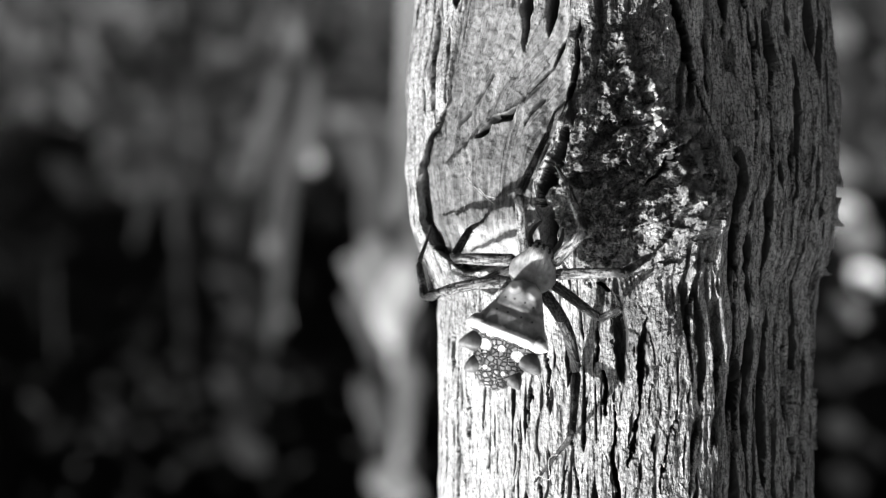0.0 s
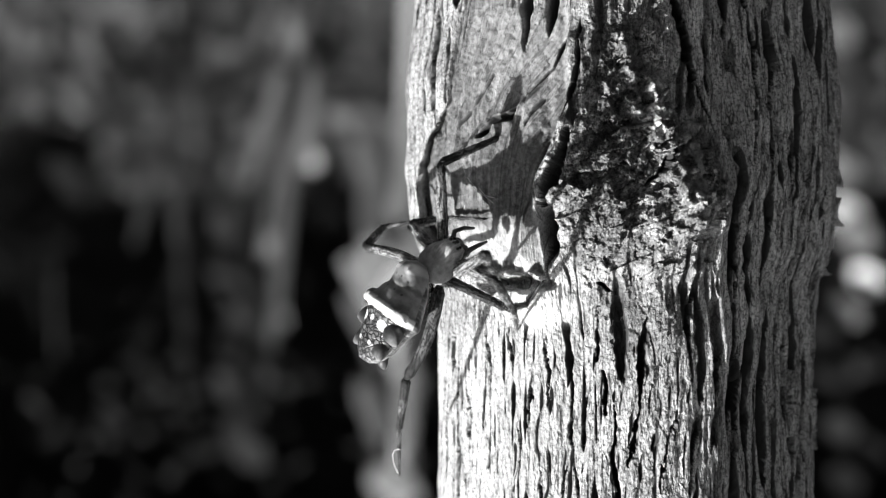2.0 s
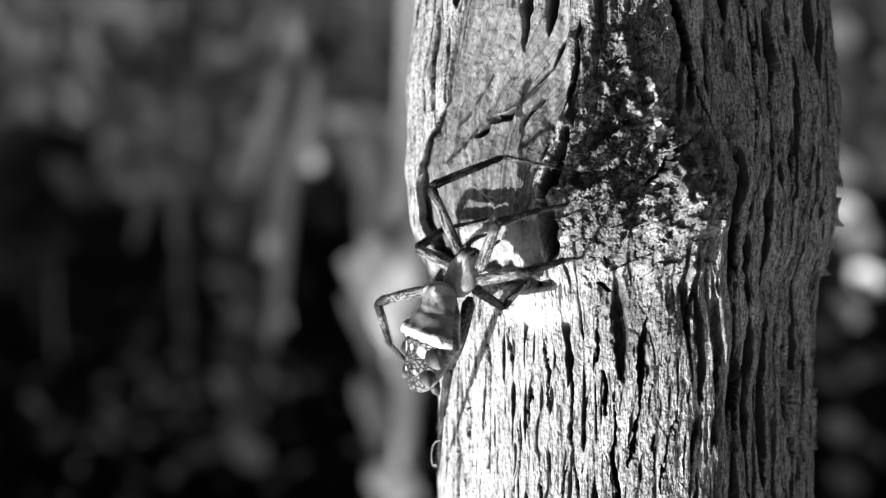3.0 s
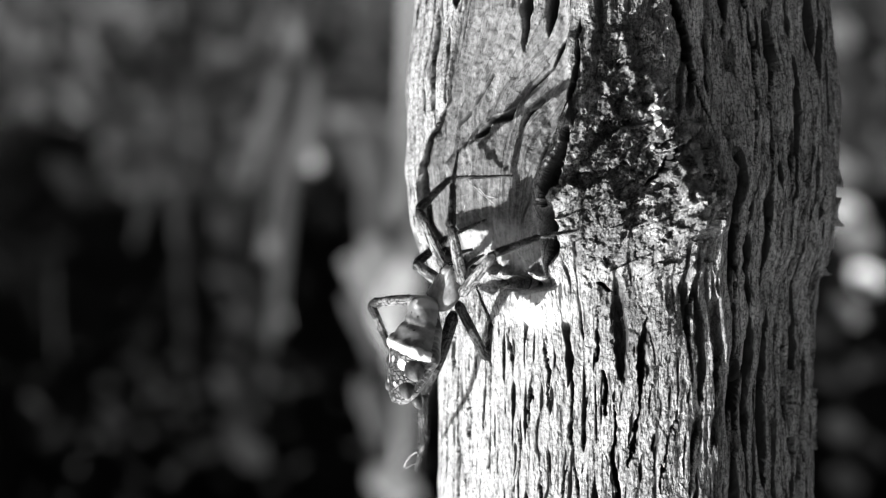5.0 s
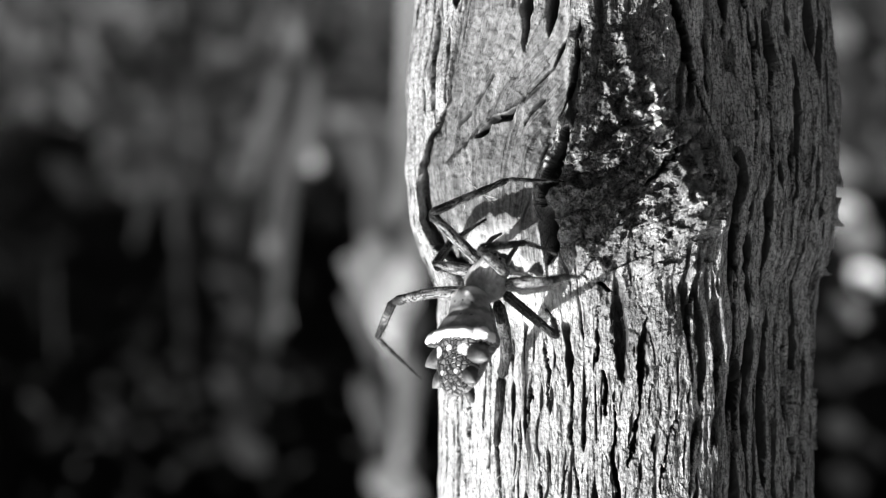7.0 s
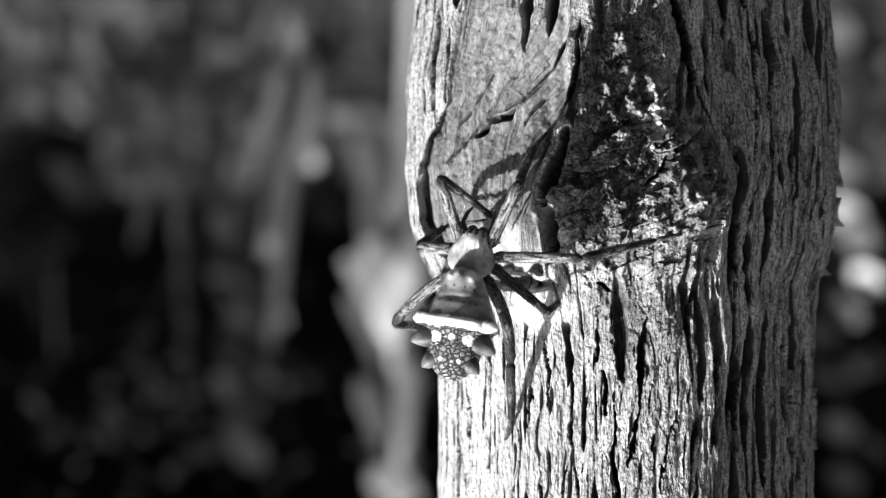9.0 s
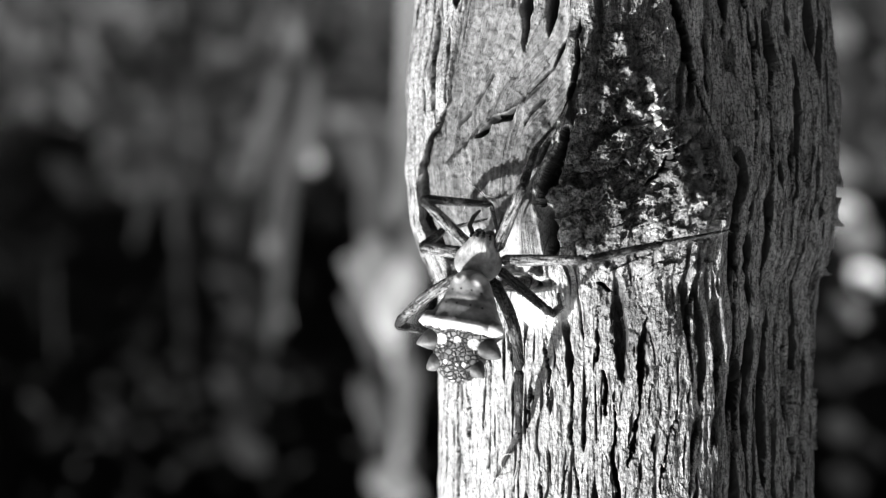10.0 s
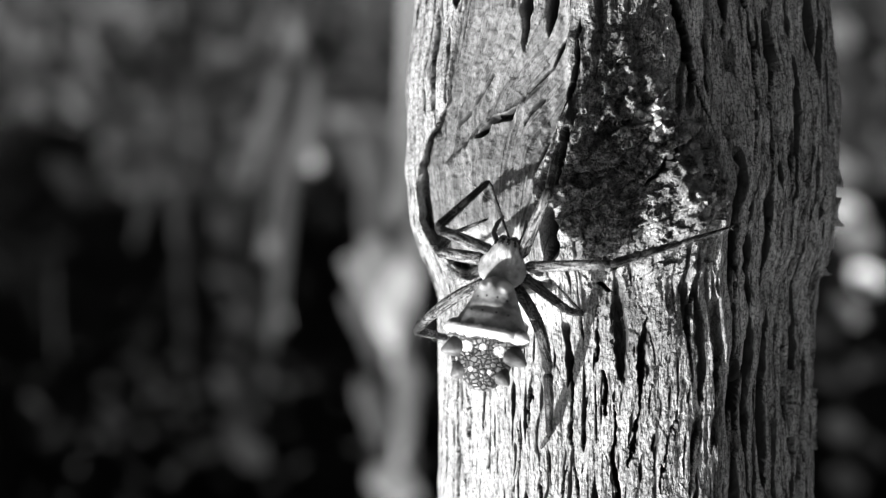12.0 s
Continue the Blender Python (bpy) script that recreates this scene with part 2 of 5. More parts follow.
def blocks(x, y, seed=0, slant=0.7):
    """Angular cells: a random level with a random tilt in each, and the distance from the cell's edge."""
    xi, yi = np.floor(x).astype(int), np.floor(y).astype(int)
    f1, f2 = np.full(x.shape, 9.0), np.full(x.shape, 9.0)
    level = np.zeros(x.shape)
    for i in (-1, 0, 1):
        for j in (-1, 0, 1):
            ci, cj = (xi + i + 57 * seed) % 512, (yi + j + 131 * seed) % 512
            dx = x - (xi + i + 0.5 + 0.45 * GRID[ci, cj])
            dy = y - (yi + j + 0.5 + 0.45 * GRID[cj, (ci + 71) % 512])
            d = np.hypot(dx, dy)
            hit = d < f1
            f2 = np.where(hit, f1, np.minimum(f2, d))
            tilt = slant * GRID[(ci + 13) % 512, cj], slant * GRID[ci, (cj + 29) % 512]
            level = np.where(hit, GRID[(ci + 5) % 512, (cj + 3) % 512] + tilt[0] * dx * 2 + tilt[1] * dy * 2, level)
            f1 = np.where(hit, d, f1)
    return level, f2 - f1


def clefts(x, z, width, length, opening, vary, seed):
    """Upright splits between uneven columns: how far a split gapes (0 or less: shut), and each column's level."""
    p = x / width
    k = np.round(p)
    off = np.abs(p - k - 0.28 * GRID[(k.astype(int) * 7 + seed) % 512, seed]) * 2
    gape = opening + vary * grain(k * 3.7 + seed + 0.5, z / length) + 0.4 * vary * grain(k * 5.3 + seed, z / (0.3 * length))
    level = grain(np.floor(p) * 7.13 + seed + 0.5, z / (1.2 * length))
    return gape - off, level


def near_line(a, z, line):
    """Distance from a polyline and how far along it, 0 to 1."""
    best, along = np.full(a.shape, 1e9), np.zeros(a.shape)
    n = len(line) - 1
    for i, ((a0, z0), (a1, z1)) in enumerate(zip(line, line[1:])):
        da, dz = a1 - a0, z1 - z0
        t = np.clip(((a - a0) * da + (z - z0) * dz) / (da * da + dz * dz), 0, 1)
        d = np.hypot(a - a0 - t * da, z - z0 - t * dz)
        along = np.where(d < best, (i + t) / n, along)
        best = np.minimum(best, d)
    return best, along


def blob(a, z, centre, ra, rz, soft=0.5):
    d = np.hypot((a - centre[0]) / ra, (z - centre[1]) / rz)
    return 1 - step(1 - soft, 1 + soft, d)


# Cracks: half width mm, depth mm, then points (arc mm, height mm).
CRACKS_BY_GROUND = (
    (1.0, 4.6, (-14.82, -34.28), (-14.83, -29.78), (-15.02, -26.05)),
    (0.8, 4.4, (-11.07, -34.10), (-11.39, -30.38), (-11.74, -27.71)),
    (0.6, 2.4, (-7.14, -28.77), (-7.75, -24.33), (-8.77, -19.20), (-10.09, -15.18)),
    (0.4, 1.6, (-24.06, -34.91), (-24.91, -29.64), (-25.77, -25.73)),
    (0.35, 1.2, (-36.13, -36.04), (-36.22, -31.35), (-36.40, -27.84)),
    (0.9, 2.2, (-15.53, -18.48), (-16.92, -17.49), (-19.22, -17.12), (-21.27, -14.94)),
    (0.6, 1.8, (-11.86, -19.56), (-13.37, -18.12), (-14.63, -16.23)),
)
CRACKS_BY_KNOT = (
    (0.5, 1.4, (-9.10, -27.33), (-10.78, -23.66), (-14.11, -20.44)),
    (0.45, 1.3, (-19.12, -23.24), (-21.91, -19.62), (-26.04, -15.87)),
    (0.9, 2.6, (-8.16, -15.88), (-9.37, -12.22), (-10.89, -8.19), (-12.29, -5.62)),
    (0.55, 1.6, (-9.87, -16.13), (-11.32, -13.21), (-13.14, -8.22)),
    (1.1, 3.4, (4.50, -33.93), (5.81, -28.01), (7.34, -22.12), (9.37, -15.17)),
    (0.45, 1.6, (0.65, -8.14), (2.72, -10.34), (4.11, -14.01)),
    (0.5, 1.6, (6.30, 4.37), (6.08, 8.82), (6.29, 14.02)),
    (0.5, 1.6, (-5.20, 4.37), (-3.27, 5.48)),
)
CRACKS_SUNLIT = (
    (0.55, 1.6, (-19.89, 11.25), (-18.89, 13.49), (-18.61, 16.88)),
    (0.4, 1.3, (-24.18, 10.97), (-23.04, 15.88), (-23.18, 23.11)),
    (0.35, 1.2, (-28.83, 17.24), (-27.93, 22.20), (-28.22, 27.59)),
    (0.45, 1.4, (-15.17, 16.41), (-15.29, 20.91), (-15.74, 24.30)),
    (0.4, 1.2, (-13.08, 11.88), (-12.50, 16.35), (-12.70, 20.84)),
    (0.4, 1.3, (-18.04, 23.26), (-17.45, 26.25), (-18.42, 32.31)),
    (0.5, 1.5, (-9.70, 14.81), (-8.98, 19.27), (-9.15, 25.97), (-7.99, 33.37)),
    (0.45, 1.5, (-6.87, 19.23), (-7.20, 22.95), (-7.27, 26.07)),
    (0.5, 1.4, (-5.09, 8.45), (-5.58, 14.76)),
    (0.7, 2.0, (-4.95, 15.87), (-4.00, 18.46), (-4.16, 21.80)),
    (0.8, 2.2, (-2.90, 20.31), (-3.29, 26.61), (-2.35, 33.27)),
    (0.6, 1.8, (0.38, 11.03), (0.01, 19.19), (-1.01, 28.45)),
    (1.3, 1.2, (1.16, 8.81), (0.23, 13.25), (0.09, 18.44)),
    (0.4, 1.2, (4.39, 22.17), (3.26, 26.61), (2.61, 31.04)),
    (0.6, 1.6, (7.27, 21.47), (6.42, 26.65), (6.16, 33.32)),
    (0.4, 1.2, (-14.02, 26.86), (-13.38, 33.56)),
    (0.45, 1.4, (-10.14, 28.60), (-10.63, 33.45)),
)
CRACKS_SHADED = (
    (0.6, 2.0, (12.27, -6.36), (12.79, -3.04), (12.98, 3.80)),
    (0.7, 2.0, (12.76, 4.40), (11.95, 14.84), (11.51, 24.53)),
    (0.7, 2.0, (15.01, -34.32), (16.28, -26.88), (14.91, -14.18), (14.26, -3.79)),
    (0.7, 2.0, (22.70, -19.67), (22.15, -10.62), (22.63, -0.83)),
    (0.5, 1.8, (9.58, 8.85), (9.56, 19.27), (8.86, 26.70)),
    (0.5, 1.8, (14.69, 11.89), (14.00, 18.62), (13.74, 23.85)),
    (0.5, 1.8, (19.44, -25.54), (18.76, -18.01), (17.88, -10.52)),
)


# where the bark ends beside the bare wood
WOOD_EDGE = ((-24.73, -34.96), (-26.26, -26.68), (-27.09, -19.11), (-30.26, -14.67), (-34.07, -8.62), (-34.84, -3.97), (-33.16, -0.08), (-28.40, 2.84), (-24.23, 4.26))


def wood_left(z):
    return np.interp(z, [p[1] for p in WOOD_EDGE], [p[0] for p in WOOD_EDGE]) + 0.15 * grain(z / 2.5, z * 0 + 3) - 1.3 * step(-20, -15, z) * (1 - step(-2, 3, z))


def trunk_relief(a, z):
    """Height in mm over the plain trunk, and the masks of bare wood and of crust."""
    # the bare, weathered wood beside the old knot
    left = wood_left(z)
    right = np.interp(z, [-34, -20, -9, 2.5], [(-9.24, -32.54)[0], (-8.63, -19.19)[0], (-12.76, -8.21)[0], (-13.11, 2.91)[0]])
    wood = step(0, 0.14, a - left) * (1 - step(-0.6, 0.6, a - right)) * (1 - step(2.7, 3.3, z + 0.4 * grain(a / 1.5, z * 0)))
    frayed = 1.4 * grain(a / 1.7 + 3, z / 4) + 0.6 * grain(a / 0.6, z / 1.6)
    knot = np.maximum(blob(a + 0.4 * frayed, z + 1.6 * frayed, (-2.44, -7.04), 8.0, 11.0, 0.4), blob(a + 0.6 * frayed, z + 1.6 * frayed, (5.2, -8.0), 4.6, 9.5, 0.4))
    bend = 0.22 * grain(a / 2 + 2, z / 2) + 0.12 * grain(a / 0.5, z / 0.5)
    crag, crag_edge = blocks((0.75 * a + 0.66 * z) / 2.4 + bend, (0.66 * a - 0.75 * z) / 4.0 + bend, 3)
    chip, chip_edge = blocks(a / 1.3 + bend, z / 1.5 - bend + 0.4 * a, 4)
    basin = blob(a, z, (-0.74, -21.31), 5.5, 12.0, 0.5)
    # fibres lean over beside the knot
    tip = np.interp(a, [-32, -24, -14, -9], [0.2, 0.5, 1.0, 1.0])
    lean = a + 0.85 * tip * np.interp(z, [-40, -32, -27, -15, -8, 5], [0, 0.6, 3.6, 14.5, 18.5, 23.5])
    wander = 1.6 * grain(a / 6, z / 22)
    shade_side = step(6, 13, a + 1.5 * grain(a / 3 + 5, z / 9))
    ridges = grain((a + wander) / 1.5 + 20, z / 24)
    # long lens-shaped plates of bark, parted by splits: narrow in the sun, wide and deep on the shaded side
    drift = a + 0.9 * grain(a / 5 + 4, z / 16) + 0.3 * grain(a / 1.6 + 8, z / 5) + 0.1 * grain(a / 0.5, z / 1.3)
    wide, _ = clefts(drift, z, 2.5, 7, 0.02 + 0.1 * step(-9, -2, a), 0.46, 3)
    thin, scale = clefts(drift + 0.2 * grain(a / 1.5, z / 4), z, 1.1, 4, -0.02, 0.42, 40)
    cleft, slat = clefts(drift + 0.13 * grain(a / 0.6, z / 1.6), z, 2.5, 9, 0.14, 0.6, 80)
    seam, sliver = clefts(drift + 0.25 * grain(a / 1.5, z / 4) + 0.1 * grain(a / 0.4, z / 1.2), z, 1.2, 5, -0.04, 0.6, 60)
    bark = (1 - wood) * (1 - knot) * (1 - np.clip(basin, 0, 1))
    ledge = blob(a + 0.8 * grain(a / 1.5 + 90, z / 1.5), z + 0.6 * grain(a / 1.3, z / 1.5), (-13.2, 7.6), 5.0, 3.4, 0.4)
    sunny = bark * (1 - shade_side) * (1 - 0.9 * ledge)
    shady = bark * shade_side
    gap_sun, gap_thin = step(-0.02, 0.1, wide), step(-0.04, 0.16, thin)
    gap_shade, gap_seam = step(-0.03, 0.16, cleft), step(-0.05, 0.25, seam)
    h = 0.4 * grain(a / 7, z / 25) + (0.2 + 0.25 * shade_side) * ridges
    h += sunny * (0.1 * scale - 1.7 * gap_sun - 0.7 * gap_thin)
    h += shady * (0.55 * slat + 0.25 * sliver - 3.6 * gap_shade - 1.2 * gap_seam)
    h += (1 - wood) * (0.1 * rough(a / 0.7, z / 4.5, 2) + 0.14 * shade_side * rough(a / 0.3 + 60, z / 3.5, 2))
    flaky, _ = blocks((a + 0.3 * grain(a / 0.8, z / 2)) / 0.85, z / 3.4 + 0.2 * a, 1)
    small, _ = blocks(a / 0.5 + 0.2 * grain(a / 0.4, z / 0.8), z / 1.3, 2)
    grit = step(-9, -4, a) * (1 - step(3, 10, a)) * bark * (0.5 + 0.5 * step(-0.2, 0.4, grain(a / 2.5 + 71, z / 5)))
    coarse = grit * step(1, 4, z) * (1 - step(11, 17, z))
    h += (1 - wood) * (1 - 0.8 * ledge) * ((0.05 + 0.07 * grit + 0.08 * coarse) * flaky + (0.02 + 0.06 * grit + 0.1 * coarse) * small)
    # torn fibres of the bare wood: long splinters, splits and a few pits
    splinter = grain(lean / 0.9 + 7, z / 14)
    foot = blob(a, z, (-20.5, -0.5), 8.5, 5.0, 0.4)
    h += wood * (1 - 0.85 * foot) * (0.26 * splinter + 0.08 * grain(lean / 0.4, z / 9))
    h += wood * (0.1 * rough(a / 0.8, z / 1.1, 3) + 0.35 * grain(lean / 2.6 + 3, z / 16))
    h -= wood * (1 - foot) * 0.3 * (1 - step(0.0, 0.5, np.abs(splinter))) * step(0.0, 0.5, grain(a / 3.5 + 31, z / 7))
    h += wood * 0.3 * (craggy(lean / 1.6, z / 5, 3) - 0.4)
    # wood lies under the lip of bark; the knot is a crusted swelling over a deep hollow
    h -= 1.7 * wood * (0.45 + 0.55 * step(-22, 2, z))
    h -= 1.1 * wood * np.exp(-((a - left) / 0.9) ** 2) * step(-21, -17, z)
    # the trunk is not round: a flat, sunward face ends in a blunt corner
    h += 4.2 * step(-15, -3, z) * np.interp(a + 0.7 * grain(a / 3 + 70, z / 7) + 0.25 * grain(a / 0.9, z / 3), [-10, -7, 3, 6, 10.5, 19], [0, 0, 0.8, 0.97, 0.9, 0])
    pebble, _ = blocks(a / 0.55 + bend, z / 0.6 + bend, 7)
    h += knot * (2.0 - 1.3 * craggy(a / 4.0, z / 4.5) + 0.7 * crag - 0.5 * (1 - step(0.0, 0.08, crag_edge)) + 0.4 * chip - 0.3 * (1 - step(0.0, 0.06, chip_edge)) + 0.12 * pebble - 0.5 * craggy(a / 1.5 + 9, z / 1.9, 4))
    h -= basin * (0.5 + 1.0 * craggy(a / 3.0 + 40, z / 5.0) - 0.45 * crag + 0.3 * (1 - step(0.0, 0.08, crag_edge)) - 0.35 * chip - 0.12 * pebble + 0.5 * craggy(a / 1.4 + 19, z / 2.1, 4)) + 1.6 * blob(a, z, (11.55, -30.41), 9.0, 10.0, 0.7)
    bald = blob(a + 0.5 * grain(a / 1.5, z / 2), z, (3.2, -26.5), 2.6, 6.0, 0.4)
    h += 0.9 * bald
    rim, _ = near_line(a, z, ((-6.39, -35.44), (-5.72, -28.00), (-6.54, -22.10), (-8.65, -16.62)))
    h += 1.3 * np.exp(-(rim / 1.0) ** 2) * (1 + 0.5 * grain(a / 1.0, z / 2.0))
    for line, high in ((((-2.10, -27.95), (-0.87, -22.78), (-0.19, -17.65)), 1.6), (((-3.80, -21.33), (-3.12, -16.93)), 1.3)):
        rim, _ = near_line(a + 0.4 * grain(a / 0.7, z / 0.9), z, line)
        h += high * np.exp(-(rim / 0.7) ** 2) * (1 + 0.9 * grain(a / 0.5, z / 0.9))
    rim, _ = near_line(a + 0.6 * grain(a / 1.2, z / 1.6), z, ((1.6, -21.0), (2.6, -14.5), (4.4, -9.0), (5.6, -4.0)))
    h += 2.8 * np.exp(-(rim / 1.7) ** 2) * (1 + 0.5 * grain(a / 0.7, z / 1.1))
    rim, _ = near_line(a, z, ((1.63, 2.14), (4.64, -3.75), (7.38, -8.16), (8.84, -14.06)))
    h += 1.0 * np.exp(-(rim / 1.0) ** 2) * (1 + 0.6 * grain(a / 0.8, z / 1.6))
    # a round rib of wood runs down to the black hollow beside the knot
    rim, along = near_line(a + 0.3 * grain(a / 1.5, z / 3), z, ((-8.72, -16.63), (-10.08, -12.60), (-12.15, -8.20), (-14.52, -3.05), (-15.79, 0.67)))
    h += 1.8 * np.exp(-(rim / 1.0) ** 2)
    rim, _ = near_line(a + 0.3 * grain(a / 1.5, z / 3), z, ((-8.03, -27.30), (-10.05, -23.27), (-13.73, -19.32), (-19.95, -16.17), (-25.98, -11.46)))
    h += 1.0 * np.exp(-(rim / 0.8) ** 2)
    for line in (((-12.29, -15.22), (-14.01, -11.18), (-16.48, -6.03)), ((-20.40, -30.09), (-21.93, -24.13), (-25.94, -18.29)), ((-16.08, -23.85), (-18.97, -20.62), (-24.37, -14.45))):
        rim, _ = near_line(a + 0.25 * grain(a / 2, z / 3), z, line)
        h -= 0.5 * wood * np.exp(-(rim / 0.5) ** 2)
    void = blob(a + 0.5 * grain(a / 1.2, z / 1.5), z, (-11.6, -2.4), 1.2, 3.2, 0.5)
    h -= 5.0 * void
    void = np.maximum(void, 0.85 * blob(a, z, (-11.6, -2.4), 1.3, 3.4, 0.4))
    h -= 3.4 * blob(a, z + 0.5 * grain(a / 2, z), (-18.2, 4.5), 5.4, 0.9, 0.5)
    h += 1.1 * blob(a, z, (-16.18, 7.05), 5.5, 2.2, 0.6)
    h += 0.9 * blob(a, z, (2.96, 8.81), 1.6, 3.6, 0.6)
    h += 0.8 * blob(a, z, (3.79, 0.66), 2.4, 4.0, 0.6)
    h += 0.9 * blob(a, z, (-13.41, -14.13), 1.4, 5.0, 0.7)
    wob = 0.3 * grain(a / 1.2 + 3, z / 4) + (1 - wood) * (1 - 0.8 * shade_side) * (0.16 * grain(a / 0.4, z / 0.9) + 0.08 * grain(a / 0.25, z / 0.5))
    # masks of the painted shade, a little wider than the splits themselves
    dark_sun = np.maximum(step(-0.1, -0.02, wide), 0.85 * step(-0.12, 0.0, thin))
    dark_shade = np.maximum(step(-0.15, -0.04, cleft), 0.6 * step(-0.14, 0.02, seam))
    crack_dark = np.maximum(np.maximum(sunny * dark_sun, shady * dark_shade), void)
    for half, deep, *line in CRACKS_BY_GROUND + CRACKS_BY_KNOT + CRACKS_SUNLIT + CRACKS_SHADED:
        lo_a, hi_a = min(p[0] for p in line) - 2.5, max(p[0] for p in line) + 2.5
        lo_z, hi_z = min(p[1] for p in line) - 2.5, max(p[1] for p in line) + 2.5
        cols = np.where((a.max(0) > lo_a) & (a.min(0) < hi_a))[0]
        rows = np.where((z[:, 0] > lo_z) & (z[:, 0] < hi_z))[0]
        if not len(cols) or not len(rows):
            continue
        box = (slice(rows[0], rows[-1] + 1), slice(cols[0], cols[-1] + 1))
        d, along = near_line(a[box] + wob[box], z[box], line)
        w = (0.42 if line[0][1] > 5 and line[0][0] < 9 else 0.6) * half * (1 + 0.5 * grain(z[box] / 3 + 3, a[box] * 0 + half * 50)) * (0.3 + 0.7 * np.sqrt(np.clip(4 * along * (1 - along), 0, 1)))
        if line[0][1] < -26:
            w = w * (1.25 - 1.05 * along) * (1 + 0.25 * grain(z[box] / 1.2 + 9, a[box] / 1.5))
        # the same shade colour along each single crack
        crack_dark[box] = np.maximum(crack_dark[box], 1 - step(0.95, 1.25, d / w))
        h[box] -= 1.5 * deep * np.where(wood[box] > 0.5, 0.6 * (1 - step(0.1, 1.5, d / w)), 1 - step(0.45, 1.1, d / w))
    crust = np.clip(knot + basin * 0.8 + blob(a, z, (-5.54, -25.77), 3.0, 8.0, 0.6), 0, 1)
    crust = crust * (1 - 0.8 * bald)
    crust = np.maximum(crust, 0.85 * coarse * (1 - ledge))
    slide = -3.0 * wood * np.exp(-((a - left) / 0.8) ** 2) * step(-21, -17, z)
    h -= 1.6 * blob(a, z, (9.86, -1.55), 3.0, 5.0, 0.8) + 1.8 * blob(a, z, (14.79, -2.31), 2.6, 5.5, 0.8)
    # paler colour: sunlight put on the ledge, the wood's foot, ridges and the sunward side; also pale wood and crust
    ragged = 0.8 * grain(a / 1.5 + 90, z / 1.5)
    pale_lit = np.maximum(0.95 * ledge, 0.45 * blob(a + ragged, z + ragged, (-24.45, -1.21), 3.2, 2.2, 0.5))
    pale_lit = np.maximum(pale_lit, 0.3 * (1 - step(-12, -4, a + 2 * ragged)) * step(8, 14, z))
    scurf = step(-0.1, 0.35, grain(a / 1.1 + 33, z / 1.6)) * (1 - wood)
    pale_lit = np.maximum(pale_lit, 0.7 * scurf * np.maximum(blob(a + ragged, z, (6.8, -8.5), 2.6, 8.5, 0.5), blob(a + ragged, z, (2.4, -15.0), 1.8, 5.0, 0.5)))
    pale_lit = np.maximum(pale_lit, 0.22 * wood * blob(a + ragged, z, (-14.0, -31.0), 9.0, 9.0, 0.6))
    pale_lit = np.maximum(pale_lit, 0.45 * wood * blob(a + ragged, z + ragged, (-19.0, 0.2), 5.0, 3.6, 0.5))
    return h, wood, crust, crack_dark, lean, slide, pale_lit


def plain_radius(t, zz):
    """The trunk's radius in mm before its relief."""
    zv = [-600, -35.3, -27.3, -23.3, -15.3, -11.3, -3.3, 0.7, 4.7, 7.1, 12.7, 35.3, 1600]
    lv = [40.0, 29.2, 30.0, 30.5, 30.4, 30.9, 30.0, 28.5, 26.9, 26.3, 26.2, 26.2, 18]
    rz = [-600, -35.3, -27.3, -19.3, -11.3, -8.1, 0, 4.7, 12.7, 20.7, 35.3, 1600]
    rv = [40.0, 28.4, 29.2, 29.8, 29.6, 29.8, 28.8, 27.0, 26.8, 26.4, 26.6, 18]
    w = (1 + np.sin(t)) / 2
    return np.interp(zz, zv, lv) * (1 - w) + np.interp(zz, rz, rv) * w


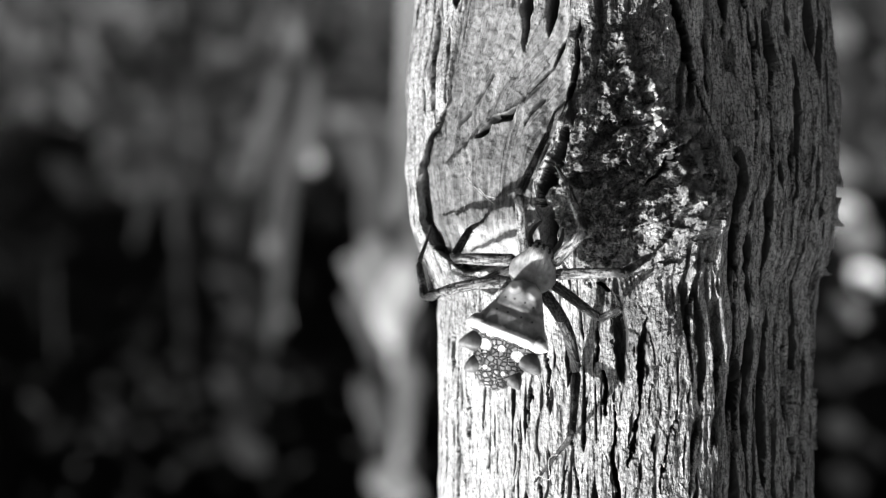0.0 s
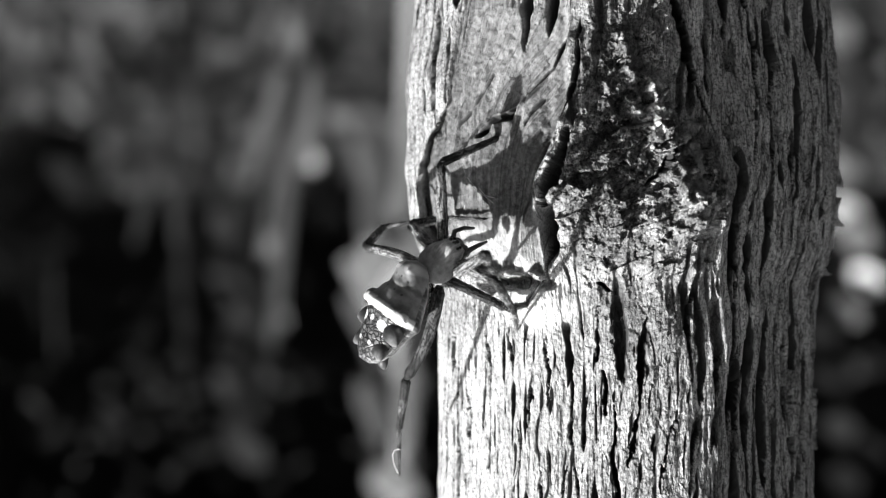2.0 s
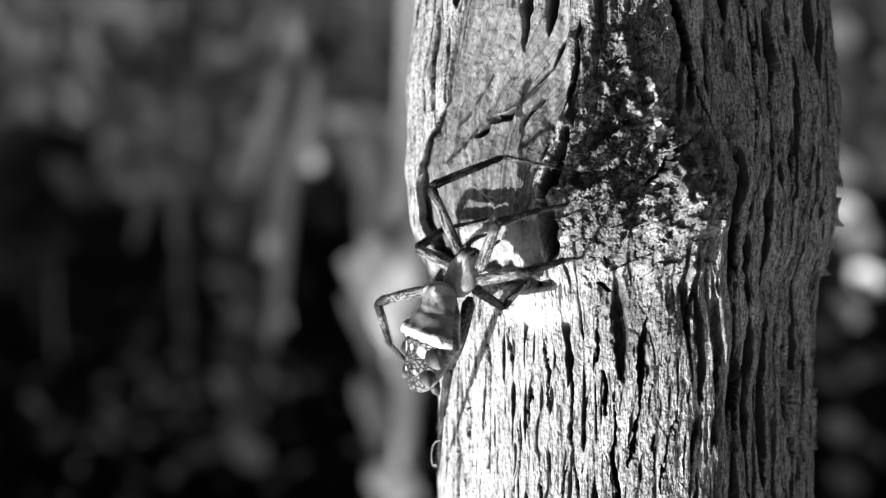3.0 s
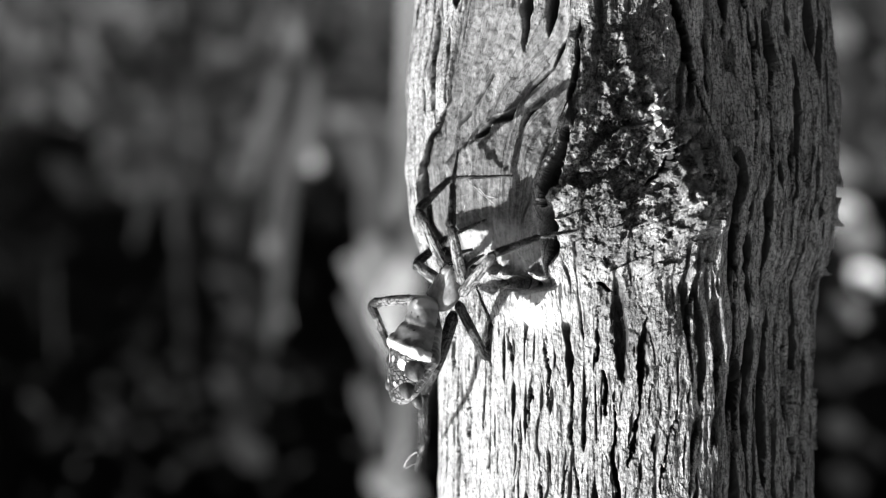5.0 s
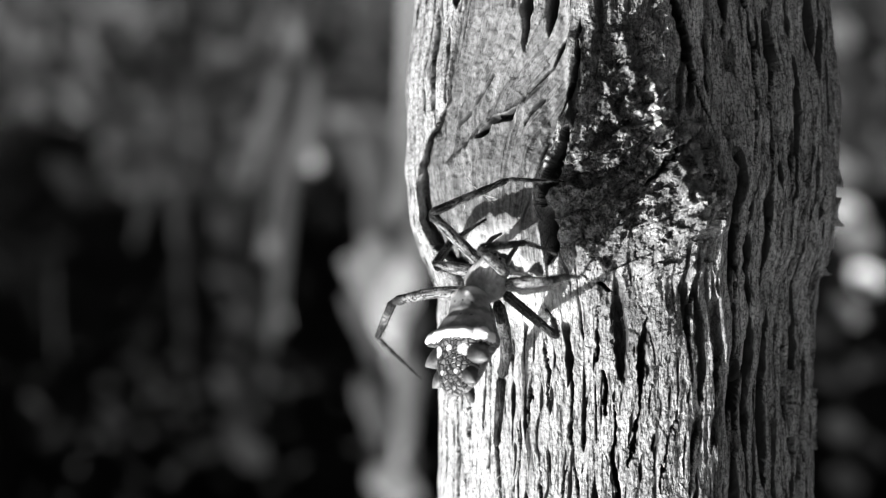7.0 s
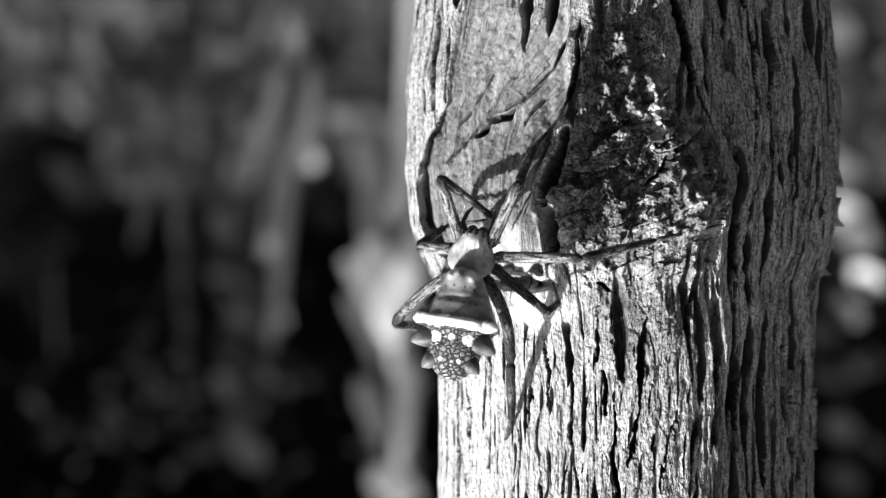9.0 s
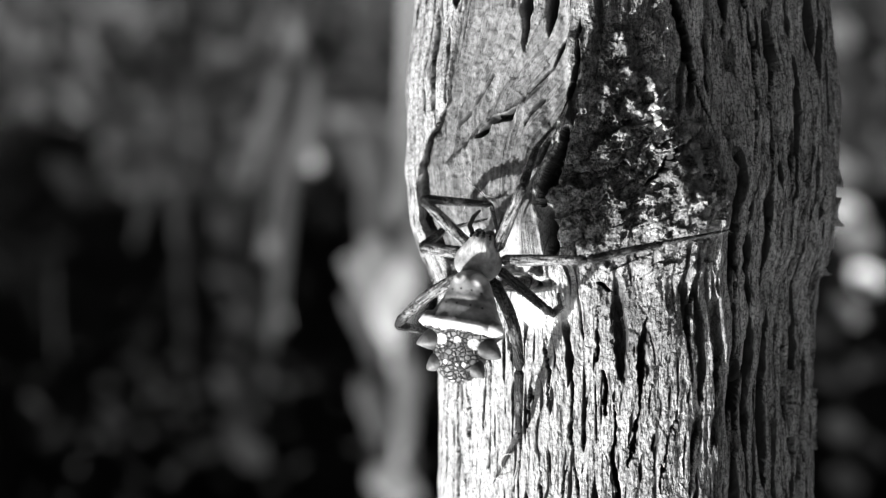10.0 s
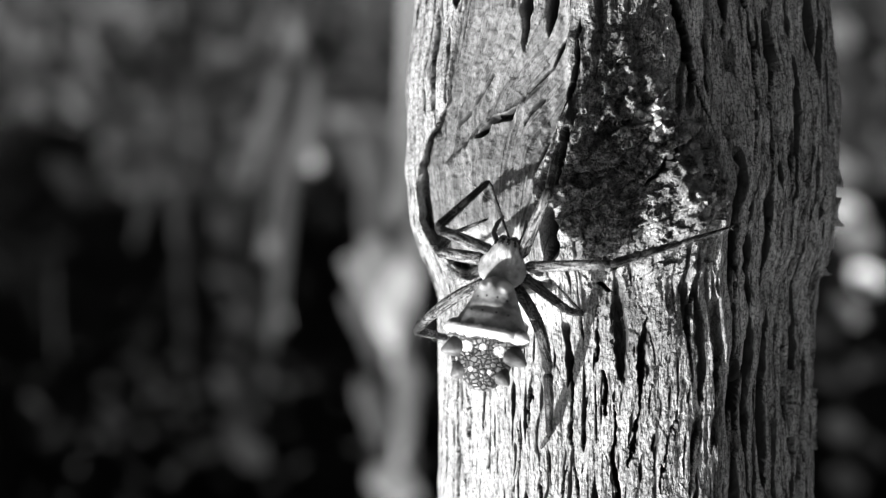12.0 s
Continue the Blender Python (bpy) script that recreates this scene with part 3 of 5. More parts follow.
def build_trunk():
    """The slender trunk, finely cut where the camera is near and plain above and below."""
    th = np.concatenate([np.radians(np.linspace(-100, 100, 1000)), np.radians(np.linspace(104, 256, 39))])
    z = np.concatenate([np.linspace(-600, -60, 28), np.linspace(-50, -39, 8), np.linspace(-38, 38, 900),
                        np.linspace(39, 50, 8), np.linspace(60, 1600, 60)])
    t, zz = np.meshgrid(th, z)
    # one line of vertices follows the edge of the bare wood
    seam = th[np.argmin(np.abs(th * 28.0 + 28.0))] * 28.0
    off = t * 28.0 - seam
    reach = np.where(off < 0, 1 - step(0, 14, -off), 1 - step(0, 22, off)) * (np.abs(zz) < 39)
    t = t + (wood_left(zz) - seam) * reach / 28.0
    radius = plain_radius(t, zz)
    h, wood, crust, crack_dark, lean, slide, pale_lit = trunk_relief(t * 28.0, zz)
    radius = radius + h - 0.1
    t = t + slide / 28.0
    co = np.stack([XC - radius * np.sin(t), -radius * np.cos(t), zz], -1) * MM
    co[..., 2] += Z0
    rows, cols = t.shape
    i = np.arange(rows - 1)[:, None] * cols
    j, j2 = np.arange(cols), (np.arange(cols) + 1) % cols
    quads = np.stack([i + j, i + cols + j, i + cols + j2, i + j2], -1).reshape(-1, 4)
    me = bpy.data.meshes.new("trunk")
    me.vertices.add(rows * cols)
    me.vertices.foreach_set("co", co.astype(np.float32).ravel())
    me.loops.add(quads.size)
    me.loops.foreach_set("vertex_index", quads.astype(np.int32).ravel())
    me.polygons.add(len(quads))
    me.polygons.foreach_set("loop_start", np.arange(0, quads.size, 4, dtype=np.int32))
    me.update(calc_edges=True)
    me.polygons.foreach_set("use_smooth", np.ones(len(quads), bool))
    for name, mask in (("bare_wood", wood), ("crust", crust), ("crack_shade", crack_dark), ("fibre", lean * MM), ("arc", t * 28.0 * MM), ("pale_lit", pale_lit)):
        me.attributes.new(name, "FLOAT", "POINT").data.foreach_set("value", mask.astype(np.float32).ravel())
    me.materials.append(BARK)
    return new("trunk", me)


XC = -25.4
tree = tagged(new("tree"), "slender grey tree trunk with fissured peeling bark and an old knot", "tree")
tree.location = (-0.0254, 0, 0)
trunk = build_trunk()
trunk.parent = tree
trunk.matrix_parent_inverse = Matrix.Translation((-XC * MM, 0, 0))


def bark_strip(a0, z0, width, length, lift, seed, tilt=0.0, proud=0.55):
    """A long plate of bark with ragged ends and steep sides, lying on the trunk."""
    rng = random.Random(seed)
    n, m = max(12, int(length / 0.22)), 15
    spread = (-1, -0.99, -0.88, -0.74, -0.6, -0.42, -0.2, 0, 0.2, 0.42, 0.6, 0.74, 0.88, 0.99, 1)
    ph = rng.random() * 100
    verts, faces = [], []
    for i in range(n + 1):
        f = i / n
        z = z0 + (f - 0.5) * length
        taper = min(1.0, (min(f, 1 - f) * length) / (1.6 * width) + 0.1 + 0.12 * noise.noise((ph, z * 2.2, 3)))
        mid = a0 + 0.9 * noise.noise((ph, z * 0.07, 0)) + 0.25 * noise.noise((ph + 9, z * 0.4, 0)) + tilt * (z - z0)
        wl = width * 0.5 * taper * (1 + 0.5 * noise.noise((ph, z * 0.35, 4)) + 0.4 * noise.noise((ph, z * 1.7, 5)))
        wr = width * 0.5 * taper * (1 + 0.5 * noise.noise((ph, z * 0.35, 7)) + 0.4 * noise.noise((ph, z * 1.7, 8)))
        for j, s in enumerate(spread):
            a = mid + (wl if s < 0 else wr) * s
            if j in (0, m - 1) or i in (0, n):
                h = -1.0
            else:
                h = proud + lift * (2 * f - 1) ** 2 * (1 if f > 0.5 else 0.3) - (0.25 if j in (1, m - 2) else 0)
                h += 0.5 * noise.noise((a * 1.6 + ph, z * 0.1, 2)) + 0.34 * noise.noise((a * 3.7, z * 0.35, ph)) + 0.16 * noise.noise((a * 8, z * 2.5, ph))
            t = a / 28.0
            r = float(plain_radius(t, z)) + h
            verts.append(((-r * math.sin(t)) * MM, -r * math.cos(t) * MM, z * MM + Z0))
    for i in range(n):
        for j in range(m - 1):
            b = i * m + j
            faces.append((b, b + m, b + m + 1, b + 1))
    ob = new("bark_strip", mesh_of("bark_strip", verts, faces, BARK))
    ob.parent = tree
    return ob


def lay_bark():
    rng = random.Random(11)
    a = 12.5
    k = 0
    while a < 41.5:
        width = rng.uniform(1.3, 2.7)
        z = rng.uniform(-46, -38)
        while z < 40:
            length = rng.uniform(7, 30)
            if rng.random() < 0.05:
                bark_strip(a + width / 2, z + length / 2, width, length, rng.choice((0, 0, 0.1, 0.4)), k, rng.uniform(-0.02, 0.02), rng.uniform(-0.1, 0.55))
            k += 1
            z += length + rng.uniform(-1.5, 1.0)
        a += width + rng.uniform(0.25, 0.85)
    # loose flakes that stand out from the edge of the trunk
    for a0, z0, width, length, lift in ((43.5, -5.2, 2.6, 4.4, 1.6), (42.5, 2.4, 1.0, 3.0, 2.0), (41.5, -12.0, 2.0, 7.0, 0.6), (42.5, 24.0, 1.8, 9.0, 0.5)):
        bark_strip(a0, z0, width, length, lift, k, 0.05, 0.6)
        k += 1


lay_bark()


# ---- ground and distance ----
def build_ground():
    n = 90
    s = np.sign(np.linspace(-1, 1, n)) * np.abs(np.linspace(-1, 1, n)) ** 3 * 400
    verts = []
    for y in s:
        for x in s:
            r = math.hypot(x, y)
            verts.append((x, y, 0.12 * noise.noise((x * 0.35, y * 0.35, 0)) * min(1, r / 3) - 0.01))
    faces = [(j * n + i, j * n + i + 1, (j + 1) * n + i + 1, (j + 1) * n + i) for j in range(n - 1) for i in range(n - 1)]
    return tagged(new("ground", mesh_of("ground", verts, faces, GROUND)), "sunlit rough ground with dry grass", "ground", kind="structure")


build_ground()


def leaf_cloud(rng, centres, count, size, flat=1.0):
    """Many small bent leaves scattered round centres (x, y, z, rx, ry, rz)."""
    verts, faces = [], []
    for cx, cy, cz, rx, ry, rz in centres:
        for _ in range(count):
            p = rng.normal(size=3) * 0.5
            p = np.array((cx + p[0] * rx, cy + p[1] * ry, cz + p[2] * rz))
            u = rng.normal(size=3)
            u /= np.linalg.norm(u)
            v = np.cross(u, rng.normal(size=3))
            v /= np.linalg.norm(v)
            wv = np.cross(u, v)
            s = size * (0.6 + 0.8 * rng.random())
            b = len(verts)
            for q in (-u * s, -0.35 * v * s, u * s + 0.25 * wv * s, 0.35 * v * s, 0.12 * wv * s):
                verts.append(p + q)
            faces += [(b, b + 1, b + 4), (b + 1, b + 2, b + 4), (b + 2, b + 3, b + 4), (b + 3, b, b + 4)]
    return verts, faces


def build_woods():
    """A ring of dense wood round the clearing; its unseen sides and overhanging crowns are added to shade it."""
    rng = np.random.default_rng(3)
    n, m = 240, 30
    verts = []
    for i in range(n):
        a = 2 * math.pi * i / n
        for j in range(m):
            f = j / (m - 1)
            r = float(np.interp(f, (0, 0.3, 0.42, 0.5, 0.7, 1.0), (24, 24, 22.5, 18.5, 17.5, 20)))
            z = float(np.interp(f, (0, 0.3, 0.42, 0.5, 0.7, 1.0), (-0.3, 4.6, 5.0, 4.6, 6.5, 9)))
            k = noise.noise((math.cos(a) * 12, math.sin(a) * 12, f * 5))
            verts.append(((r + 1.3 * k) * math.cos(a), (r + 1.3 * k) * math.sin(a), z + (0.5 * k if f > 0.35 else 0)))
    faces = [(i * m + j, ((i + 1) % n) * m + j, ((i + 1) % n) * m + j + 1, i * m + j + 1) for i in range(n) for j in range(m - 1)]
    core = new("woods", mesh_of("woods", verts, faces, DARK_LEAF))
    tagged(core, "dense wood round the clearing, darkened, with added unseen crowns", "woods", kind="stuff")
    cen = []
    for _ in range(500):
        a = rng.random() * 2 * math.pi
        cen.append((22.3 * math.cos(a), 22.3 * math.sin(a), rng.random() * 4, 1.4, 1.4, 1.0))
    # unseen crown leaves, added to keep the sun off the wood below
    for _ in range(400):
        a = rng.random() * 2 * math.pi
        cen.append((17.8 * math.cos(a), 17.8 * math.sin(a), 4.8 + rng.random() * 4, 1.4, 1.4, 1.0))
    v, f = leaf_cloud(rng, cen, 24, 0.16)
    tagged(new("foliage", mesh_of("foliage", v, f, DARK_LEAF, False)), "leaves of the wood's edge, darkened for shade, unseen crowns included", "foliage", kind="stuff")
    tufts = [(rng.uniform(-6, 6), rng.uniform(4, 19), 0.05, 0.5, 0.5, 0.16) for _ in range(420)]
    v, f = leaf_cloud(rng, tufts, 40, 0.09)
    tagged(new("grass", mesh_of("grass", v, f, MID_LEAF, False)), "tufts of dry grass in the clearing", "grass", kind="stuff")


build_woods()


# ---- plants out of focus behind the tree ----
def at(p):
    return Vector((p[0] * MM, p[1] * MM, p[2] * MM + Z0))


def sapling(line, radii, label, material):
    """A thin stem from the ground up through points in mm, with a radius in mm at each."""
    pts = [at(p) for p in line]
    pts = [Vector((pts[0].x, pts[0].y, -0.02))] + pts + [pts[-1] + (pts[-1] - pts[-2]) * 3]
    root = tagged(new("sapling"), label, "sapling")
    base = pts[0].copy()
    root.location = base
    bm = tube(bmesh.new(), [p - base for p in pts], [r * MM for r in (radii[0] * 1.1, *radii, radii[-1] * 0.4)], 12)
    part("stem", bm, material, root)
    return root


def blade(parent, points, width, material, label=""):
    """A long strap leaf with a fold along its middle, through points in mm."""
    bm = bmesh.new()
    base = parent.location
    pts = [at(p) - base for p in points]
    fine = []
    for a, b in zip(pts, pts[1:]):
        fine += [a.lerp(b, f / 4) for f in range(4)]
    fine.append(pts[-1])
    n = len(fine)
    rows = []
    for i, p in enumerate(fine):
        d = (fine[min(i + 1, n - 1)] - fine[max(i - 1, 0)]).normalized()
        side = d.cross(Vector((0.35, -1, 0.2))).normalized()
        w = width * MM * math.sin(math.pi * min(0.97, 0.16 + 0.81 * i / (n - 1))) ** 0.7
        rows.append([bm.verts.new(p + side * k * w + Vector((0, 0.3 * w * abs(k), 0))) for k in (-0.5, 0, 0.5)])
    for a, b in zip(rows, rows[1:]):
        for k in range(2):
            bm.faces.new((a[k], a[k + 1], b[k + 1], b[k]))
    return part("leaf", bm, material, parent, label)


def shrub(foot, leaves, label, bark):
    """A thin-stemmed shrub with cupped round leaves: (place mm, size mm, material) each."""
    root = tagged(new("shrub"), label, "shrub")
    base = Vector((foot[0] * MM, foot[1] * MM, 0))
    root.location = base
    rng = random.Random(len(leaves))
    for p, size, material in leaves:
        c = at(p) - base
        bm = bmesh.new()
        tube(bm, [(0, 0, 0), (c.x * 0.25, c.y * 0.3, c.z * 0.5), (c.x * 0.8, c.y * 0.9 + 0.01, c.z * 0.85), (c.x, c.y + 0.004, c.z)],
             [0.003, 0.0022, 0.0014, 0.0008], 6)
        part("twig", bm, bark, root)
        bm = bmesh.new()
        normal = (sun_way + Vector((rng.uniform(-0.3, 0.3), -0.8, rng.uniform(-0.3, 0.3)))).normalized()
        u = normal.orthogonal().normalized()
        v = normal.cross(u)
        mid = bm.verts.new(c)
        r = size * 0.5 * MM
        rim = [bm.verts.new(c + r * (math.cos(a) * u + (1.25 if math.sin(a) > 0 else 1) * math.sin(a) * v) + normal * r * 0.15)
               for a in (k * math.pi / 8 for k in range(16))]
        for k in range(16):
            bm.faces.new((mid, rim[k], rim[(k + 1) % 16]))
        part("leaf", bm, material, root)
    return root


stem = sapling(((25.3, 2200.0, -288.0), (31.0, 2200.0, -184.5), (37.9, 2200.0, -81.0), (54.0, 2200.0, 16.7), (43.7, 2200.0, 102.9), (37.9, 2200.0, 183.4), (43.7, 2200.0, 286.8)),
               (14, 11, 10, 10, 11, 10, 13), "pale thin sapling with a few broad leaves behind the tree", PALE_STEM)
blade(stem, ((96.4, 2150.0, 7.9), (76.6, 2150.0, 36.1), (56.9, 2150.0, 61.4), (42.8, 2150.0, 84.0)), 24, PALE_LEAF, "pale leaf with sunlight in its colour")
blade(stem, ((33.7, 2100.0, 16.0), (43.1, 2100.0, 43.6), (54.1, 2100.0, 65.7), (47.5, 2100.0, 98.9)), 38, BRIGHT_LEAF, "pale leaf with sunlight in its colour")
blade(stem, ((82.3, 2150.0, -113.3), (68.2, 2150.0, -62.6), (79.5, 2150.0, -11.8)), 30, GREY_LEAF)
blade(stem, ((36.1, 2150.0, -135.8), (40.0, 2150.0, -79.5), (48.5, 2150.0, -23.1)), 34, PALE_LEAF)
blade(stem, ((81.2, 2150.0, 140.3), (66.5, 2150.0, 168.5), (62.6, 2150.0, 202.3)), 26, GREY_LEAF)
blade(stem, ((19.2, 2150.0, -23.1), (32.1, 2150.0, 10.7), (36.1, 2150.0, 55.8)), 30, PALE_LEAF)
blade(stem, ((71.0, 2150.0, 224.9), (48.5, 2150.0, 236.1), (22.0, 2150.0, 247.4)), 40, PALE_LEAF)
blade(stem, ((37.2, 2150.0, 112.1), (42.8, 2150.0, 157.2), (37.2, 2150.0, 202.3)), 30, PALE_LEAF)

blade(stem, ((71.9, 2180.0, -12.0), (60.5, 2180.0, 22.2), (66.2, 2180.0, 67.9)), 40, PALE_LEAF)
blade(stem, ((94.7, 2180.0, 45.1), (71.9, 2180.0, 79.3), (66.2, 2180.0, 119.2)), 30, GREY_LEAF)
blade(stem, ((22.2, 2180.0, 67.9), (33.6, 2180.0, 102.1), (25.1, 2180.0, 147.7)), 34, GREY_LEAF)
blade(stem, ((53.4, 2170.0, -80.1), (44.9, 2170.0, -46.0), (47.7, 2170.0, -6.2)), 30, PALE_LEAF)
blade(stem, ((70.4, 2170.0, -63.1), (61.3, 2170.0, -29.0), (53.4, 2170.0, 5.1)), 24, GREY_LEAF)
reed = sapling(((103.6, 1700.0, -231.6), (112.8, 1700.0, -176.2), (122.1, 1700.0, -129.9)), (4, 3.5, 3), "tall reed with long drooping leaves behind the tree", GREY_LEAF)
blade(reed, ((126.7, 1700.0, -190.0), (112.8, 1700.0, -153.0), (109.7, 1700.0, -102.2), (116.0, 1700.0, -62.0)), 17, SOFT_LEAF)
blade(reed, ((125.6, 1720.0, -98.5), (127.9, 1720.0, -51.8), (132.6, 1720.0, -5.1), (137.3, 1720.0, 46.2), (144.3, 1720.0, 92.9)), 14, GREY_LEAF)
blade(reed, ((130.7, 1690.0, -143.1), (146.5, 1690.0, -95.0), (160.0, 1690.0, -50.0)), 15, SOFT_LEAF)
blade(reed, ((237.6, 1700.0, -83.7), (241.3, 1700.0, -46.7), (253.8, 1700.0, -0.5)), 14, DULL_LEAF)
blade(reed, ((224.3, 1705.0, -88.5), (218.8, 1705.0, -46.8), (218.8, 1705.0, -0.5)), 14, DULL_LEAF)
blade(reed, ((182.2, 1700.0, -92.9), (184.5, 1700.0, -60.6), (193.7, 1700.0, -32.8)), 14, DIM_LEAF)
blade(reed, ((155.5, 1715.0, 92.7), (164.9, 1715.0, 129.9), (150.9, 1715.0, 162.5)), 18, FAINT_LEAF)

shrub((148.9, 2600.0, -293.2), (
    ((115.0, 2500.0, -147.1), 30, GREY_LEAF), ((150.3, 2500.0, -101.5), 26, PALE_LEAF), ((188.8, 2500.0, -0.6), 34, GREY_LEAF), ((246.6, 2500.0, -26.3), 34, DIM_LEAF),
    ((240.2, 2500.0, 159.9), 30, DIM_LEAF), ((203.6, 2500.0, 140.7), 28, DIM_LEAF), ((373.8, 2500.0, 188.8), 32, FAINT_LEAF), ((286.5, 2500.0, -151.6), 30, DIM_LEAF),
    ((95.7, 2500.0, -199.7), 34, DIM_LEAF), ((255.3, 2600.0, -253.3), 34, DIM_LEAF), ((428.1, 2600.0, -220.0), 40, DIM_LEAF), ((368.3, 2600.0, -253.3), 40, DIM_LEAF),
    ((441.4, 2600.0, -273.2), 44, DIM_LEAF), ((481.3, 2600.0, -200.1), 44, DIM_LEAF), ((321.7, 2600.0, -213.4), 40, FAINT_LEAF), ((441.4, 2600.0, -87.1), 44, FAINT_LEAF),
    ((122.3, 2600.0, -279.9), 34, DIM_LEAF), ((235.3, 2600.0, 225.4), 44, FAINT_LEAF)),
    "loose shrub with round leaves in sunlit to shaded tones", DARK_TWIG)
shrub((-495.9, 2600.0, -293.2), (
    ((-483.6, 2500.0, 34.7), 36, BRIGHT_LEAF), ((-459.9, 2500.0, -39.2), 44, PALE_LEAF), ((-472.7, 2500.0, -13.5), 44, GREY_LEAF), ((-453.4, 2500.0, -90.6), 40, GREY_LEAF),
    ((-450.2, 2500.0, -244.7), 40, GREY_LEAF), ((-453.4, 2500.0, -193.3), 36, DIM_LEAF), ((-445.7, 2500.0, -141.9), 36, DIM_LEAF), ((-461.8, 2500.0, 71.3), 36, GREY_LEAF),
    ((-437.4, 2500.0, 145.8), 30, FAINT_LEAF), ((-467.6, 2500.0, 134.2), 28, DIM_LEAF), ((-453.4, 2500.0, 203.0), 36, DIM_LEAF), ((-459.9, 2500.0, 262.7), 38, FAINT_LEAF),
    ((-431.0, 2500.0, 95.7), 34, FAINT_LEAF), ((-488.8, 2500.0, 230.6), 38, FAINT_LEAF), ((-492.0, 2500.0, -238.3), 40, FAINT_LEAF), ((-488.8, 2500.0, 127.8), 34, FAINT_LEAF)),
    "shrub behind the trunk with round leaves in sunlit to shaded tones", DARK_TWIG)
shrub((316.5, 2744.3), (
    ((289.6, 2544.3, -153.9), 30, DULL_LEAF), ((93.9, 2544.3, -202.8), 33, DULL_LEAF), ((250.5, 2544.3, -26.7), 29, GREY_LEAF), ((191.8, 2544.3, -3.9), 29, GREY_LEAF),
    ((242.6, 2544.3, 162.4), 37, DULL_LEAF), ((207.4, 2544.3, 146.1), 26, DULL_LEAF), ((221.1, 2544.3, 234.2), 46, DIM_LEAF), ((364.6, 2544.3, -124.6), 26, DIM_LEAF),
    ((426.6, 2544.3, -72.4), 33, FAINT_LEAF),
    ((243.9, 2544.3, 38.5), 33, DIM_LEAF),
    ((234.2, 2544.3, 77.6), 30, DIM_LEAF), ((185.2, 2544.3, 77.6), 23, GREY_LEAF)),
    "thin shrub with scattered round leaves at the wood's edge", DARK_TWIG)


def bush(place, spread, count, seed, label, material=None):
    """A low bush of dark leaves round a short stem: its middle and half sizes in mm."""
    c, base = at(place), Vector((place[0] * MM, place[1] * MM, 0))
    root = tagged(new("bush"), label, "bush")
    root.location = base
    rng = np.random.default_rng(seed)
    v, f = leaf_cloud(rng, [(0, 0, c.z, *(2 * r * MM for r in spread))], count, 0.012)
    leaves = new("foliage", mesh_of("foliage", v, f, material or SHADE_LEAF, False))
    leaves.parent = root
    bm = tube(bmesh.new(), [(0, 0, -0.02), (0.01, 0.005, c.z * 0.6), (0, 0, c.z)], [0.006, 0.004, 0.002], 8)
    part("stem", bm, DARK_TWIG, root)


# added bushes, coloured near black to stand in for shade behind the tree
bush((576.6, 3044.3, -77.2), (36, 40, 53), 1400, 5, "added bush with blackened leaves in place of the wood's shade")
bush((511.6, 3044.3, -107.8), (19, 40, 29), 500, 6, "added bush with blackened leaves in place of the wood's shade")
bush((381.5, 2944.3, -232.3), (16, 40, 7), 160, 7, "small added bush of near-black leaves in place of a dark patch")
bush((162.5, 2944.3, -256.8), (14, 40, 16), 200, 8, "small added bush of near-black leaves in place of a dark patch")
bush((155.1, 2944.3, -82.4), (11, 40, 24), 260, 9, "small added bush of near-black leaves in place of a dark patch")
bush((337.0, 2944.3, 207.1), (102, 60, 67), 170, 25, "sparse bush with small leaves in dim to soft grey tones", DULL_LEAF)
bush((523.1, 3044.3, 152.2), (55, 60, 92), 50, 26, "sparse bush with small leaves in dim to soft grey tones", DIM_LEAF)
bush((247.9, 2944.3, 88.3), (40, 60, 62), 70, 27, "sparse bush with small leaves in dim to soft grey tones", DULL_LEAF)
bush((57.1, 2344.3, 126.9), (22, 60, 95), 90, 28, "sparse bush with small leaves in dim to soft grey tones", SOFT_LEAF)
bush((381.0, 3144.3, -111.0), (76, 60, 33), 120, 29, "sparse bush with small leaves in dim to soft grey tones", DULL_LEAF)


# ---- the spider: head along +Y, back along +Z, its waist at the origin ----
def ball(bm, centre, radii, u=16, v=10):
    r = bmesh.ops.create_uvsphere(bm, u_segments=u, v_segments=v, radius=1.0)
    for p in r["verts"]:
        p.co = Vector([(centre[i] + p.co[i] * radii[i]) * MM for i in range(3)])
    return r["verts"]


def loft(bm, stations, sides, square=1.0):
    """A closed body from stations (y, half width, top, bottom) in mm."""
    rings = []
    for y, w, top, low in stations:
        ring = []
        for j in range(sides):
            a = 2 * math.pi * j / sides
            c, s = math.cos(a), math.sin(a)
            c = math.copysign(abs(c) ** square, c)
            s = math.copysign(abs(s) ** square, s)
            ring.append(bm.verts.new(Vector((w * c, y, (top if s > 0 else -low) * s)) * MM))
        rings.append(ring)
    for a, b in zip(rings, rings[1:]):
        for j in range(sides):
            bm.faces.new((a[j], b[j], b[(j + 1) % sides], a[(j + 1) % sides]))
    bm.faces.new(rings[0])
    bm.faces.new(rings[-1][::-1])


def stations(ys, *profiles, n=40):
    pick = np.linspace(0, 1, n)
    t = np.linspace(0, 1, len(ys))
    return list(zip(np.interp(pick, t, ys), *(np.interp(pick, t, p) for p in profiles)))


def mark_along(ob, far):
    """Stores how far along its joint each vertex lies, 0 to 1; far maps a vertex to that."""
    data = [far(v.co) for v in ob.data.vertices]
    ob.data.attributes.new("along", "FLOAT", "POINT").data.foreach_set("value", data)


